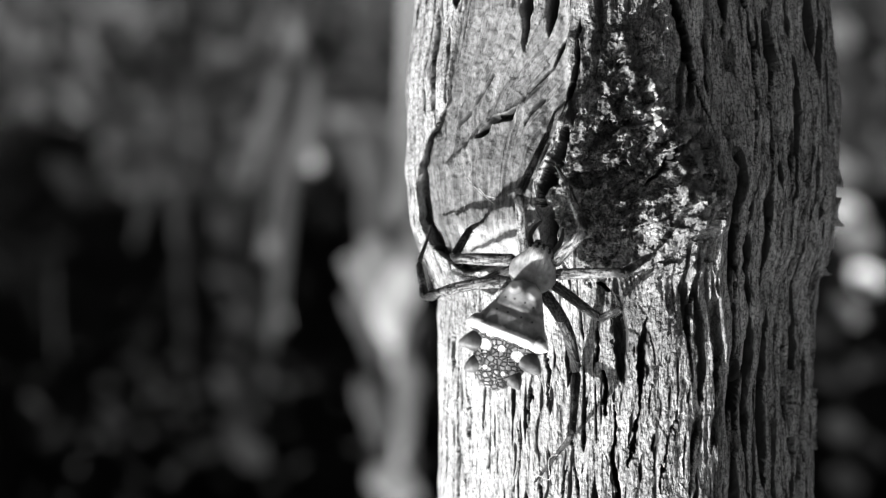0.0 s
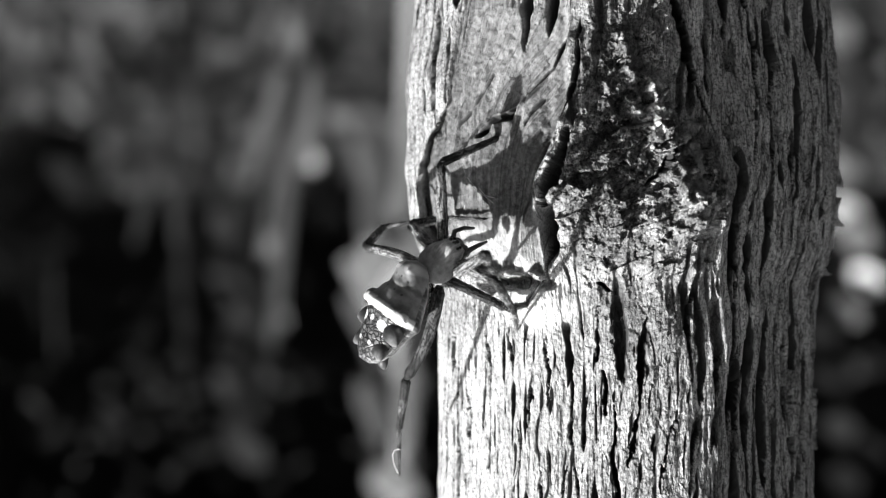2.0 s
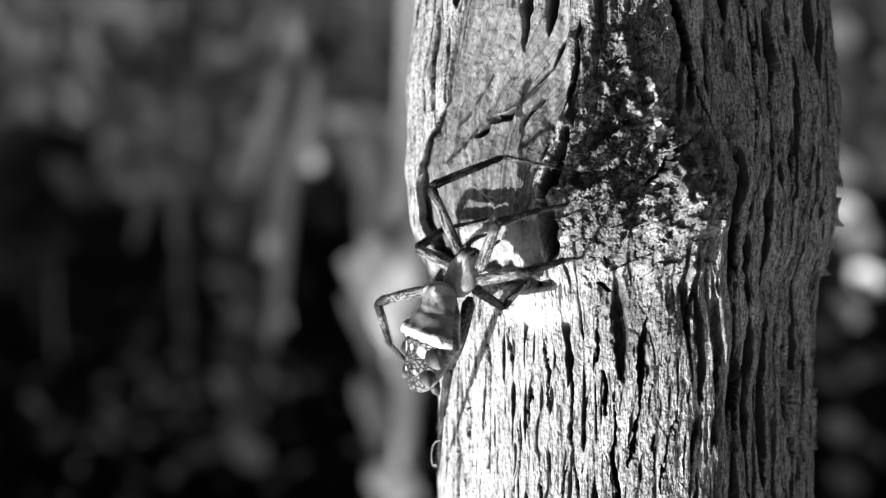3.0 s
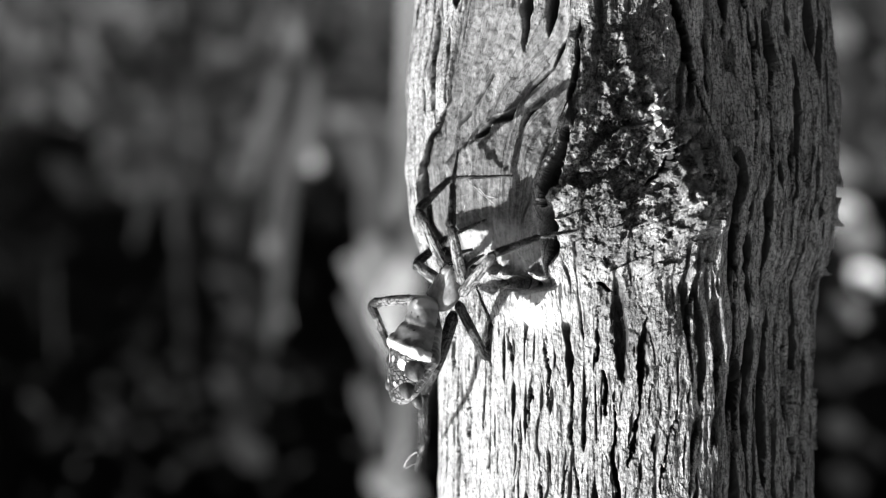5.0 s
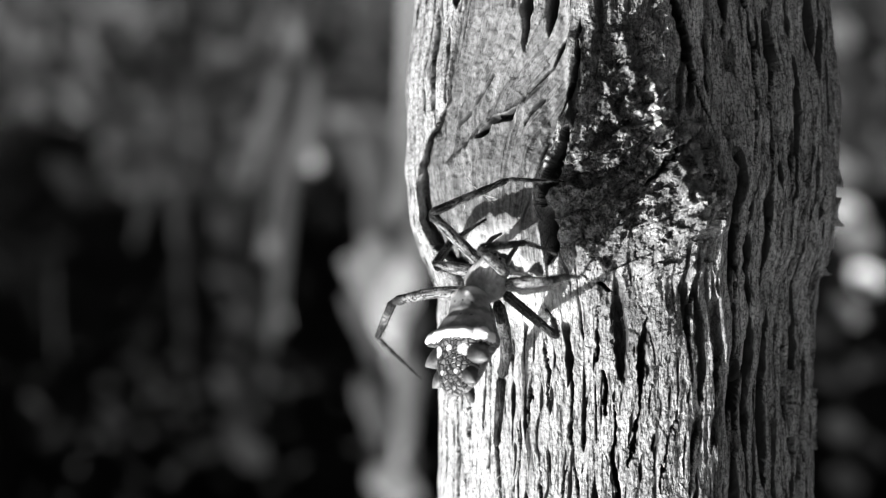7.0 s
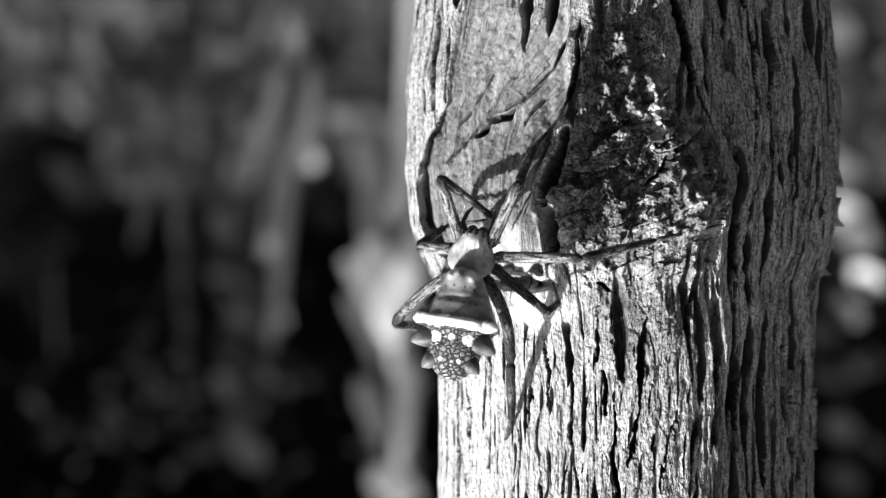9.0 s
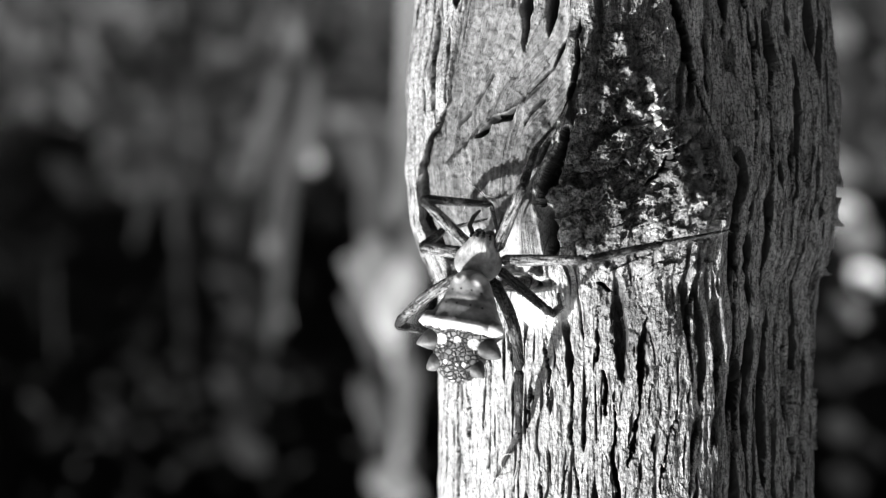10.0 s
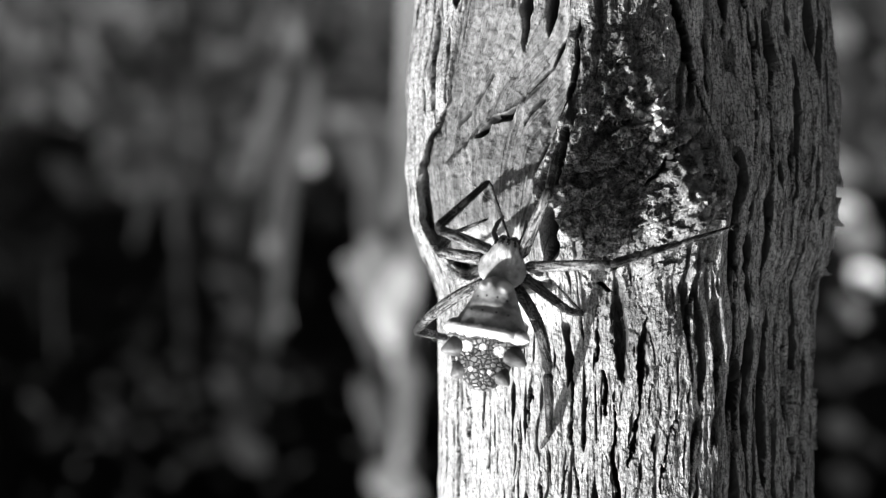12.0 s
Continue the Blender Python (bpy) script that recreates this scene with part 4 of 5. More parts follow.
spider = tagged(new("spider"), "silver orb-weaver with lobed patterned abdomen, banded legs, on trunk", "spider")
bm = bmesh.new()
loft(bm, stations((0.0, 0.5, 1.4, 2.4, 3.4, 4.3, 5.1, 5.8, 6.3, 6.5), (1.0, 2.0, 2.9, 3.2, 3.05, 2.5, 1.9, 1.6, 1.3, 0.6),
                  (0.4, 0.9, 1.3, 1.3, 1.45, 1.65, 1.7, 1.5, 1.0, 0.3), (-0.5, -1.0, -1.3, -1.4, -1.4, -1.3, -1.2, -1.0, -0.8, -0.4), n=26), 28)
for v in bm.verts:
    p = v.co / MM
    furrow = 0.18 * math.exp(-((p.y - 2.2) / 0.5) ** 2 - (p.x / 0.35) ** 2) + 0.1 * math.exp(-((p.y - 4.0 + 0.5 * abs(p.x)) / 0.3) ** 2)
    if p.z > 0:
        v.co.z -= furrow * MM
carapace = part("carapace", bm, SHELL, spider, "silver-haired carapace")
for sx in (-1, 1):
    for x, y, z, r in ((0.35, 6.35, 1.0, 0.26), (0.4, 5.95, 1.42, 0.26), (1.15, 6.1, 0.75, 0.22), (1.3, 5.75, 1.1, 0.22)):
        bm = bmesh.new()
        ball(bm, (sx * x, y, z), (r, r, r), 10, 6)
        part("eye", bm, EYE_BLACK, carapace, "glossy black eye")
    bm = bmesh.new()
    ball(bm, (sx * 0.7, 6.2, -0.7), (0.65, 0.75, 1.4), 12, 8)
    part("chelicera", bm, DARK_LEG, carapace)
    bm = bmesh.new()
    tube(bm, [Vector(p) * MM for p in ((sx * 1.3, 5.6, -0.8), (sx * 2.0, 7.0, 0.1), (sx * 1.9, 8.2, -0.6), (sx * 1.5, 9.2, -1.6))],
         [0.38 * MM, 0.34 * MM, 0.3 * MM, 0.16 * MM], 8)
    part("pedipalp", bm, DARK_LEG, carapace)

bm = bmesh.new()
loft(bm, stations((0.1, -0.6, -1.8, -3.4, -5.0, -6.2, -6.9, -7.4, -8.2, -9.4, -11.0, -12.5, -13.6, -14.3),
                  (0.8, 2.1, 2.7, 3.5, 4.4, 5.2, 5.2, 4.6, 4.0, 3.7, 3.4, 2.8, 2.0, 0.8),
                  (0.9, 2.4, 3.0, 3.3, 3.6, 3.9, 3.85, 3.5, 3.2, 2.9, 2.5, 2.0, 1.5, 1.0),
                  (-0.4, -0.6, -0.9, -1.3, -1.7, -2.0, -2.1, -2.1, -2.1, -2.0, -1.7, -1.3, -0.8, -0.2), n=72), 48, 0.88)
for v in bm.verts:
    p = v.co / MM
    v.co += v.co.normalized() * MM * 0.12 * noise.noise((p.x * 0.7, p.y * 0.7, p.z * 0.7))
    if p.z > 0.5:
        v.co.z -= MM * 0.25 * math.exp(-((p.y + 3.6) / 0.35) ** 2)
        v.co.z += MM * 0.55 * math.exp(-((p.y + 1.3) / 0.6) ** 2) * (math.exp(-((abs(p.x) - 1.7) / 0.6) ** 2) + 0.6 * math.exp(-(p.x / 0.5) ** 2))
        v.co.z += MM * 0.3 * math.exp(-((p.y + 6.3) / 0.5) ** 2) * (0.5 + 0.5 * math.cos(p.x * 2.4))
for v in bm.verts:
    y, z = v.co.y / MM, v.co.z / MM
    v.co.z = (z + 1.1 * max(0.0, (y + 3) / 3)) * MM
    v.co.y = 0.92 * (y + 1.3 * max(0.0, 1 + y / 6)) * MM
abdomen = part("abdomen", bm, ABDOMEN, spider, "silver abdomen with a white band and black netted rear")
for sx in (-1, 1):
    for base, tip, r in (((2.2, -8.2, 1.1), (5.6, -9.9, 1.3), 1.75), ((1.6, -11.0, 0.8), (3.8, -13.1, 0.8), 1.45),
                         ((0.6, -12.4, 0.6), (1.2, -14.3, 0.4), 0.95), ((3.6, -6.2, 2.0), (5.6, -6.7, 2.4), 1.3)):
        bm = bmesh.new()
        a, b = Vector(base), Vector(tip)
        a.x, b.x = a.x * sx, b.x * sx
        steps = (0, 0.2, 0.4, 0.6, 0.75, 0.88, 0.96, 1.0)
        tube(bm, [(a.lerp(b, f)) * MM for f in steps], [r * f * MM for f in (1, 0.98, 0.9, 0.74, 0.54, 0.32, 0.16, 0.04)], 18)
        long = (b - a).length
        for v in bm.verts:
            v.co.z = a.z * MM + (v.co.z - a.z * MM) * 0.75
            v.co += Vector((0, 1, 0)) * MM * 0.2 * noise.noise(v.co * 700)
        white = base[1] == -6.2
        lobe = part("lobe", bm, ABDOMEN if white else LOBE, abdomen, "" if white else "dusky pointed lobe")
        mark_along(lobe, lambda co: min(1.0, max(0.0, (co / MM - a).dot((b - a).normalized()) / long)))
        for v in lobe.data.vertices:
            v.co.y *= 0.92
bm = bmesh.new()
tube(bm, [Vector(p) * MM for p in ((0, -11.5, -1.8), (0, -12.4, -2.6), (0, -12.8, -3.1))], [0.8 * MM, 0.6 * MM, 0.2 * MM], 12)
part("spinneret", bm, DARK_LEG, abdomen)


# ---- small things on the bark ----
def thread(name, points, radius, material, label, category):
    bm = bmesh.new()
    pts = [at(p) for p in points]
    fine = []
    for i in range(len(pts) - 1):
        p0, p1, p2, p3 = pts[max(i - 1, 0)], pts[i], pts[i + 1], pts[min(i + 2, len(pts) - 1)]
        for k in range(5):
            t = k / 5
            fine.append(0.5 * (2 * p1 + (p2 - p0) * t + (2 * p0 - 5 * p1 + 4 * p2 - p3) * t * t + (3 * p1 - p0 - 3 * p2 + p3) * t ** 3))
    fine.append(pts[-1])
    tube(bm, fine, [radius * MM] * len(fine), 5)
    return tagged(part(name, bm, material), label, category)


for line in (((-1.9, -17.5, -14.1), (-2.8, -18.6, -10.7), (-4.1, -19.6, -8.4), (-6.9, -21.8, -5.9)), ((-3.2, -19.2, -11.4), (-3.0, -18.2, -7.7), (-2.8, -17.3, -4.6)), ((-4.7, -20.2, -8.4), (-5.6, -20.9, -7.2), (-7.2, -22.2, -6.7))):
    thread("silk_thread", line, 0.035, SILK, "fine pale silk thread across the bare wood", "silk")


def lichen(place, size, seed):
    """A crumpled pale flake of lichen with a lobed outline, seated on the bark."""
    rng = random.Random(seed)
    bm = bmesh.new()
    c = at(place)
    n = Vector((c.x - XC * MM, c.y, 0)).normalized()
    u, v = n.cross(Vector((0, 0, 1))).normalized(), Vector((0, 0, 1))
    rings = []
    for r in (0.0, 0.35, 0.7, 1.0):
        ring = []
        for k in range(22):
            a = 2 * math.pi * k / 22
            lobes = 1 + 0.3 * math.sin(5 * a + seed) * r + 0.16 * math.sin(11 * a + 2 * seed) * r
            out = -0.5 + 1.1 * r * r * (0.6 + 0.6 * math.sin(4 * a + seed)) + rng.uniform(-0.1, 0.1)
            ring.append(bm.verts.new(c + size * MM * (r * lobes * (math.cos(a) * u + 1.1 * math.sin(a) * v) + 0.45 * out * n)))
        rings.append(ring)
    for a, b in zip(rings, rings[1:]):
        for k in range(22):
            bm.faces.new((a[k], b[k], b[(k + 1) % 22], a[(k + 1) % 22]))
    return tagged(part("lichen", bm, LICHEN), "crumpled pale grey lichen flake on the bark", "lichen", "lichen on the bark")


for place, size, seed in (((-32.2, -28.2, -14.8), 1.3, 1), ((-33.7, -27.8, -13.2), 0.8, 2), ((-30.4, -28.6, -16.8), 0.7, 3), ((-38.7, -24.3, -0.1), 0.7, 4), ((-33.6, -24.4, 9.6), 0.9, 5), ((-31.6, -24.8, 30.7), 0.7, 6)):
    lichen(place, size, seed)
BODY_ROWS = (
    (0.0, (-10.60, -34.50, 5.49), (-0.34, 0.00, -0.94), (0.18, -0.98, -0.07)),
    (0.5, (-8.65, -34.50, 7.54), (-0.44, 0.00, -0.90), (0.17, -0.98, -0.08)),
    (1.0, (-10.45, -34.50, 7.92), (-0.52, 0.00, -0.86), (0.18, -0.98, -0.11)),
    (1.5, (-4.73, -33.50, 4.69), (-0.74, 0.00, -0.67), (0.16, -0.97, -0.18)),
    (2.0, (2.60, -30.50, 3.60), (-0.74, 0.00, -0.67), (0.42, -0.78, -0.46)),
    (2.5, (0.30, -31.00, 4.30), (-0.69, 0.00, -0.72), (0.52, -0.70, -0.50)),
    (3.0, (-1.07, -31.00, 6.01), (-0.47, 0.00, -0.88), (0.72, -0.58, -0.38)),
    (3.2, (-0.49, -31.00, 6.74), (-0.47, 0.00, -0.88), (0.74, -0.55, -0.39)),
    (4.8, (1.11, -29.50, 7.86), (-0.47, 0.00, -0.88), (0.76, -0.52, -0.40)),
    (5.0, (0.97, -29.50, 7.86), (-0.47, 0.00, -0.88), (0.76, -0.52, -0.40)),
    (5.5, (-1.85, -31.00, 6.68), (-0.41, 0.00, -0.91), (0.75, -0.56, -0.34)),
    (6.5, (-1.85, -31.00, 6.76), (-0.41, 0.00, -0.91), (0.75, -0.56, -0.34)),
    (6.8, (-5.44, -34.50, 7.56), (-0.21, 0.00, -0.98), (0.36, -0.93, -0.08)),
    (7.0, (-4.53, -33.50, 6.69), (-0.37, 0.00, -0.93), (0.50, -0.84, -0.20)),
    (7.2, (-5.02, -33.50, 6.91), (-0.31, 0.00, -0.95), (0.49, -0.86, -0.16)),
    (8.8, (-3.04, -34.50, 3.74), (-0.19, 0.00, -0.98), (0.28, -0.96, -0.05)),
    (9.0, (-3.11, -34.50, 3.81), (-0.19, 0.00, -0.98), (0.28, -0.96, -0.05)),
    (9.5, (-3.69, -34.50, 4.03), (-0.19, 0.00, -0.98), (0.28, -0.96, -0.05)),
    (10.0, (-3.98, -34.50, 4.25), (-0.19, 0.00, -0.98), (0.28, -0.96, -0.05)),
    (10.5, (-4.19, -35.00, 4.39), (-0.19, 0.00, -0.98), (0.27, -0.96, -0.05)),
    (11.0, (-4.62, -35.00, 4.46), (-0.19, 0.00, -0.98), (0.27, -0.96, -0.05)),
    (11.3, (-5.04, -35.50, 4.75), (-0.19, 0.00, -0.98), (0.27, -0.96, -0.05)),
    (11.5, (-5.40, -35.50, 4.82), (-0.19, 0.00, -0.98), (0.25, -0.97, -0.05)),
    (12.0, (-7.05, -36.00, 5.10), (-0.19, 0.00, -0.98), (0.23, -0.97, -0.05)),
)
ABDOMEN_ROWS = (
    (0.0, (-0.36, 0.03, -0.93), (0.13, -0.99, -0.03)),
    (0.5, (-0.42, 0.03, -0.91), (0.16, -0.99, -0.05)),
    (1.0, (-0.56, 0.03, -0.83), (0.20, -0.98, -0.09)),
    (1.5, (-0.62, 0.00, -0.79), (0.20, -0.97, -0.15)),
    (2.0, (-0.56, 0.00, -0.83), (0.68, -0.57, -0.46)),
    (2.5, (-0.39, 0.00, -0.92), (0.84, -0.40, -0.36)),
    (3.0, (-0.33, 0.00, -0.95), (0.82, -0.49, -0.28)),
    (3.2, (-0.34, 0.00, -0.94), (0.82, -0.49, -0.30)),
    (4.8, (-0.36, 0.00, -0.93), (0.86, -0.40, -0.33)),
    (5.0, (-0.36, 0.00, -0.93), (0.86, -0.40, -0.33)),
    (5.5, (-0.21, 0.00, -0.98), (0.82, -0.54, -0.18)),
    (6.5, (-0.21, 0.00, -0.98), (0.82, -0.54, -0.18)),
    (6.8, (-0.14, 0.26, -0.96), (0.42, -0.91, -0.06)),
    (7.0, (-0.22, 0.38, -0.90), (0.70, -0.66, -0.28)),
    (7.2, (-0.20, 0.34, -0.92), (0.60, -0.74, -0.26)),
    (8.8, (-0.17, 0.12, -0.98), (0.25, -0.97, -0.04)),
    (9.0, (-0.17, 0.12, -0.98), (0.25, -0.97, -0.04)),
    (9.5, (-0.19, 0.12, -0.98), (0.25, -0.97, -0.05)),
    (10.0, (-0.19, 0.12, -0.98), (0.25, -0.97, -0.05)),
    (10.5, (-0.17, 0.12, -0.98), (0.25, -0.97, -0.04)),
    (11.0, (-0.17, 0.12, -0.98), (0.23, -0.97, -0.04)),
    (11.3, (-0.17, 0.12, -0.98), (0.23, -0.97, -0.04)),
    (11.5, (-0.17, 0.12, -0.98), (0.22, -0.98, -0.04)),
    (12.0, (-0.19, 0.12, -0.98), (0.20, -0.98, -0.04)),
)
LEFT_FIRST_ROWS = (
    (0.0, (-9.5, -41.4, -6.8), (-13.4, -34.7, -14.9), (-14.9, -25.4, -18.6)),
    (0.5, (-8.5, -42.8, -2.9), (-10.9, -35.0, -10.5), (-14.8, -27.3, -16.0)),
    (1.0, (-10.3, -41.4, -4.3), (-12.4, -32.1, -10.3), (-16.1, -25.2, -16.8)),
    (1.5, (-7.8, -38.7, -8.5), (-11.9, -28.4, -10.2), (-21.8, -29.0, -7.9)),
    (2.0, (0.3, -29.1, -10.0), (-7.2, -22.2, -14.7), (-15.9, -27.4, -14.1)),
    (2.5, (-1.0, -29.5, -9.3), (-9.8, -23.9, -13.7), (-15.0, -32.3, -11.0)),
    (3.0, (1.6, -30.9, -8.1), (-7.9, -26.4, -12.1), (-15.7, -32.7, -10.2)),
    (3.2, (2.1, -29.3, -7.5), (-7.9, -26.3, -11.8), (-15.7, -32.7, -10.2)),
    (4.8, (3.3, -33.1, -4.8), (1.4, -22.7, -8.5), (-8.7, -23.2, -9.8)),
    (5.5, (3.0, -30.7, -6.5), (-7.6, -31.0, -10.0), (-17.1, -27.2, -9.5)),
    (6.5, (3.0, -30.1, -6.5), (-7.6, -30.5, -10.0), (-17.1, -26.7, -9.5)),
    (6.8, (1.1, -40.3, -2.9), (-8.8, -40.7, -8.2), (-16.0, -33.6, -8.8)),
    (7.0, (1.6, -37.6, -4.5), (-8.4, -34.8, -8.9), (-16.3, -28.4, -8.8)),
    (7.2, (1.4, -38.3, -3.8), (-8.6, -37.9, -8.8), (-16.1, -30.9, -8.5)),
    (8.8, (0.4, -40.2, -9.0), (-6.2, -32.7, -4.1), (-7.3, -23.2, -0.7)),
    (9.0, (0.4, -40.1, -9.0), (-6.4, -32.7, -4.1), (-7.5, -23.2, -0.7)),
    (9.5, (2.8, -40.7, -6.4), (-6.1, -33.8, -5.9), (-7.4, -25.5, -0.1)),
    (10.0, (2.6, -40.5, -6.3), (-6.2, -33.6, -5.7), (-7.7, -25.4, 0.1)),
    (10.5, (4.2, -41.2, -2.9), (-4.0, -35.1, -7.4), (-6.5, -27.9, -0.7)),
    (11.0, (4.2, -40.8, -2.6), (-2.7, -34.2, -8.4), (-8.0, -33.4, 0.3)),
    (11.3, (3.1, -41.5, -3.6), (-4.5, -34.8, -8.4), (-7.8, -29.9, -0.1)),
    (11.5, (1.3, -42.8, 3.4), (-4.4, -34.2, -0.9), (-4.9, -24.4, -3.8)),
    (12.0, (0.8, -42.7, -2.6), (-5.8, -35.9, -8.6), (-8.7, -29.5, -1.2)),
)
LEFT_SECOND_ROWS = (
    (0.0, (-1.3, -28.9, 1.2), (-3.6, -24.4, -2.7), (-5.9, -17.5, -4.0)),
    (0.5, (-1.6, -26.9, 1.6), (-2.4, -21.4, -1.6), (-5.8, -27.5, -3.9)),
    (1.0, (-2.6, -28.7, 0.7), (-2.7, -23.2, -2.5), (-5.9, -16.7, -4.0)),
    (1.5, (-0.1, -25.7, -2.9), (-2.1, -19.9, -4.6), (-5.8, -26.3, -3.9)),
    (2.0, (4.1, -20.7, -3.1), (-0.6, -16.5, -4.2), (-5.9, -21.7, -4.0)),
    (2.5, (3.4, -22.2, -2.7), (-0.6, -17.4, -3.7), (-5.8, -22.6, -4.0)),
    (3.0, (3.5, -21.3, -0.1), (-0.2, -16.8, -2.7), (-5.9, -21.4, -4.0)),
    (3.2, (4.7, -21.7, 1.1), (-0.1, -21.7, -3.1), (-5.8, -26.4, -3.9)),
    (4.8, (3.7, -18.6, 2.2), (-0.5, -15.4, -1.5), (-5.9, -19.8, -4.0)),
    (5.5, (2.9, -21.0, 1.8), (-0.1, -16.5, -1.6), (-5.9, -20.4, -4.0)),
    (6.5, (2.9, -21.0, 1.8), (-0.1, -16.5, -1.6), (-5.9, -20.4, -4.0)),
    (6.8, (0.3, -24.9, 2.2), (-1.0, -19.3, -0.8), (-5.8, -24.0, -4.0)),
    (7.2, (0.9, -23.9, 2.2), (-1.0, -18.7, -1.0), (-5.8, -23.4, -4.0)),
    (8.8, (3.3, -25.1, -0.4), (-0.2, -20.4, -2.9), (-5.8, -25.2, -3.9)),
    (9.5, (2.9, -25.3, -0.1), (-0.2, -20.5, -2.9), (-5.8, -25.2, -3.9)),
    (10.5, (2.5, -25.9, -0.2), (0.3, -20.2, -2.0), (-5.8, -23.8, -4.0)),
    (11.3, (2.1, -26.8, -0.1), (-0.1, -21.0, -1.6), (-5.8, -25.0, -3.9)),
    (12.0, (0.7, -27.7, 0.4), (-1.2, -22.1, -2.0), (-5.8, -27.5, -3.9)),
)
LEFT_THIRD_ROWS = (
    (0.0, (-4.9, -27.9, 4.3), (-2.7, -22.4, 3.7), (-1.2, -17.1, 3.0)),
    (1.5, (-1.2, -26.5, 3.6), (-0.5, -20.7, 2.2), (0.3, -15.5, 0.7)),
    (2.5, (1.1, -21.9, 4.4), (0.3, -16.2, 3.0), (-0.5, -10.8, 2.2)),
    (5.5, (0.3, -22.0, 5.9), (-0.5, -16.2, 4.5), (-1.2, -11.0, 3.0)),
    (7.0, (-2.7, -24.6, 5.1), (-2.0, -18.8, 3.7), (-1.2, -13.4, 3.0)),
    (9.0, (-0.4, -26.5, 3.6), (-0.5, -20.6, 2.6), (-0.5, -15.2, 1.5)),
    (12.0, (-3.4, -27.9, 3.6), (-2.0, -22.1, 3.3), (-0.5, -16.9, 2.2)),
)
LEFT_FOURTH_ROWS = (
    (0.0, (2.4, -28.6, 6.4), (3.2, -21.8, 1.9), (1.5, -12.9, -3.2)),
    (0.5, (2.7, -25.2, 6.5), (3.5, -18.5, 1.9), (1.7, -9.6, -3.2)),
    (1.0, (1.6, -26.7, 5.1), (2.9, -19.5, 1.4), (1.6, -10.3, -3.2)),
    (1.5, (4.9, -23.1, 1.0), (4.7, -15.3, -1.2), (1.7, -5.6, -3.6)),
    (2.0, (10.1, -19.2, -0.1), (8.2, -11.8, -3.0), (-0.2, -17.8, -4.4)),
    (2.5, (9.5, -22.1, 0.2), (8.1, -14.5, -2.8), (2.5, -5.9, -4.4)),
    (3.0, (8.7, -21.5, 7.1), (7.2, -15.9, 12.9), (1.9, -9.1, 18.6)),
    (3.2, (8.8, -20.8, 6.9), (7.6, -15.0, 12.6), (3.9, -5.8, 15.7)),
    (4.8, (9.4, -18.2, 7.4), (7.2, -13.1, 13.4), (4.7, -3.8, 17.3)),
    (5.5, (8.7, -22.6, 7.0), (7.9, -16.7, 12.7), (4.6, -7.4, 16.0)),
    (6.5, (8.7, -22.5, 7.0), (7.9, -16.7, 12.7), (4.6, -7.4, 16.0)),
    (6.8, (5.9, -25.4, 8.2), (6.5, -18.7, 13.0), (0.2, -13.0, 18.9)),
    (7.0, (6.6, -24.7, 7.0), (8.8, -18.5, 11.9), (3.0, -12.2, 17.8)),
    (7.2, (6.4, -25.5, 8.8), (8.7, -20.6, 15.0), (6.7, -18.4, 25.0)),
    (8.8, (6.5, -25.9, 9.7), (1.8, -19.2, 10.7), (-1.2, -9.8, 13.9)),
    (9.5, (6.2, -26.3, 9.9), (1.7, -19.6, 10.8), (-1.6, -10.2, 13.9)),
    (10.5, (5.8, -26.7, 9.9), (1.4, -19.9, 11.3), (-2.0, -10.6, 14.3)),
    (11.5, (4.9, -27.4, 10.3), (0.7, -20.5, 11.6), (-2.8, -11.2, 14.6)),
    (12.0, (3.6, -28.6, 10.6), (-0.5, -21.5, 11.8), (-4.3, -12.3, 14.6)),
)
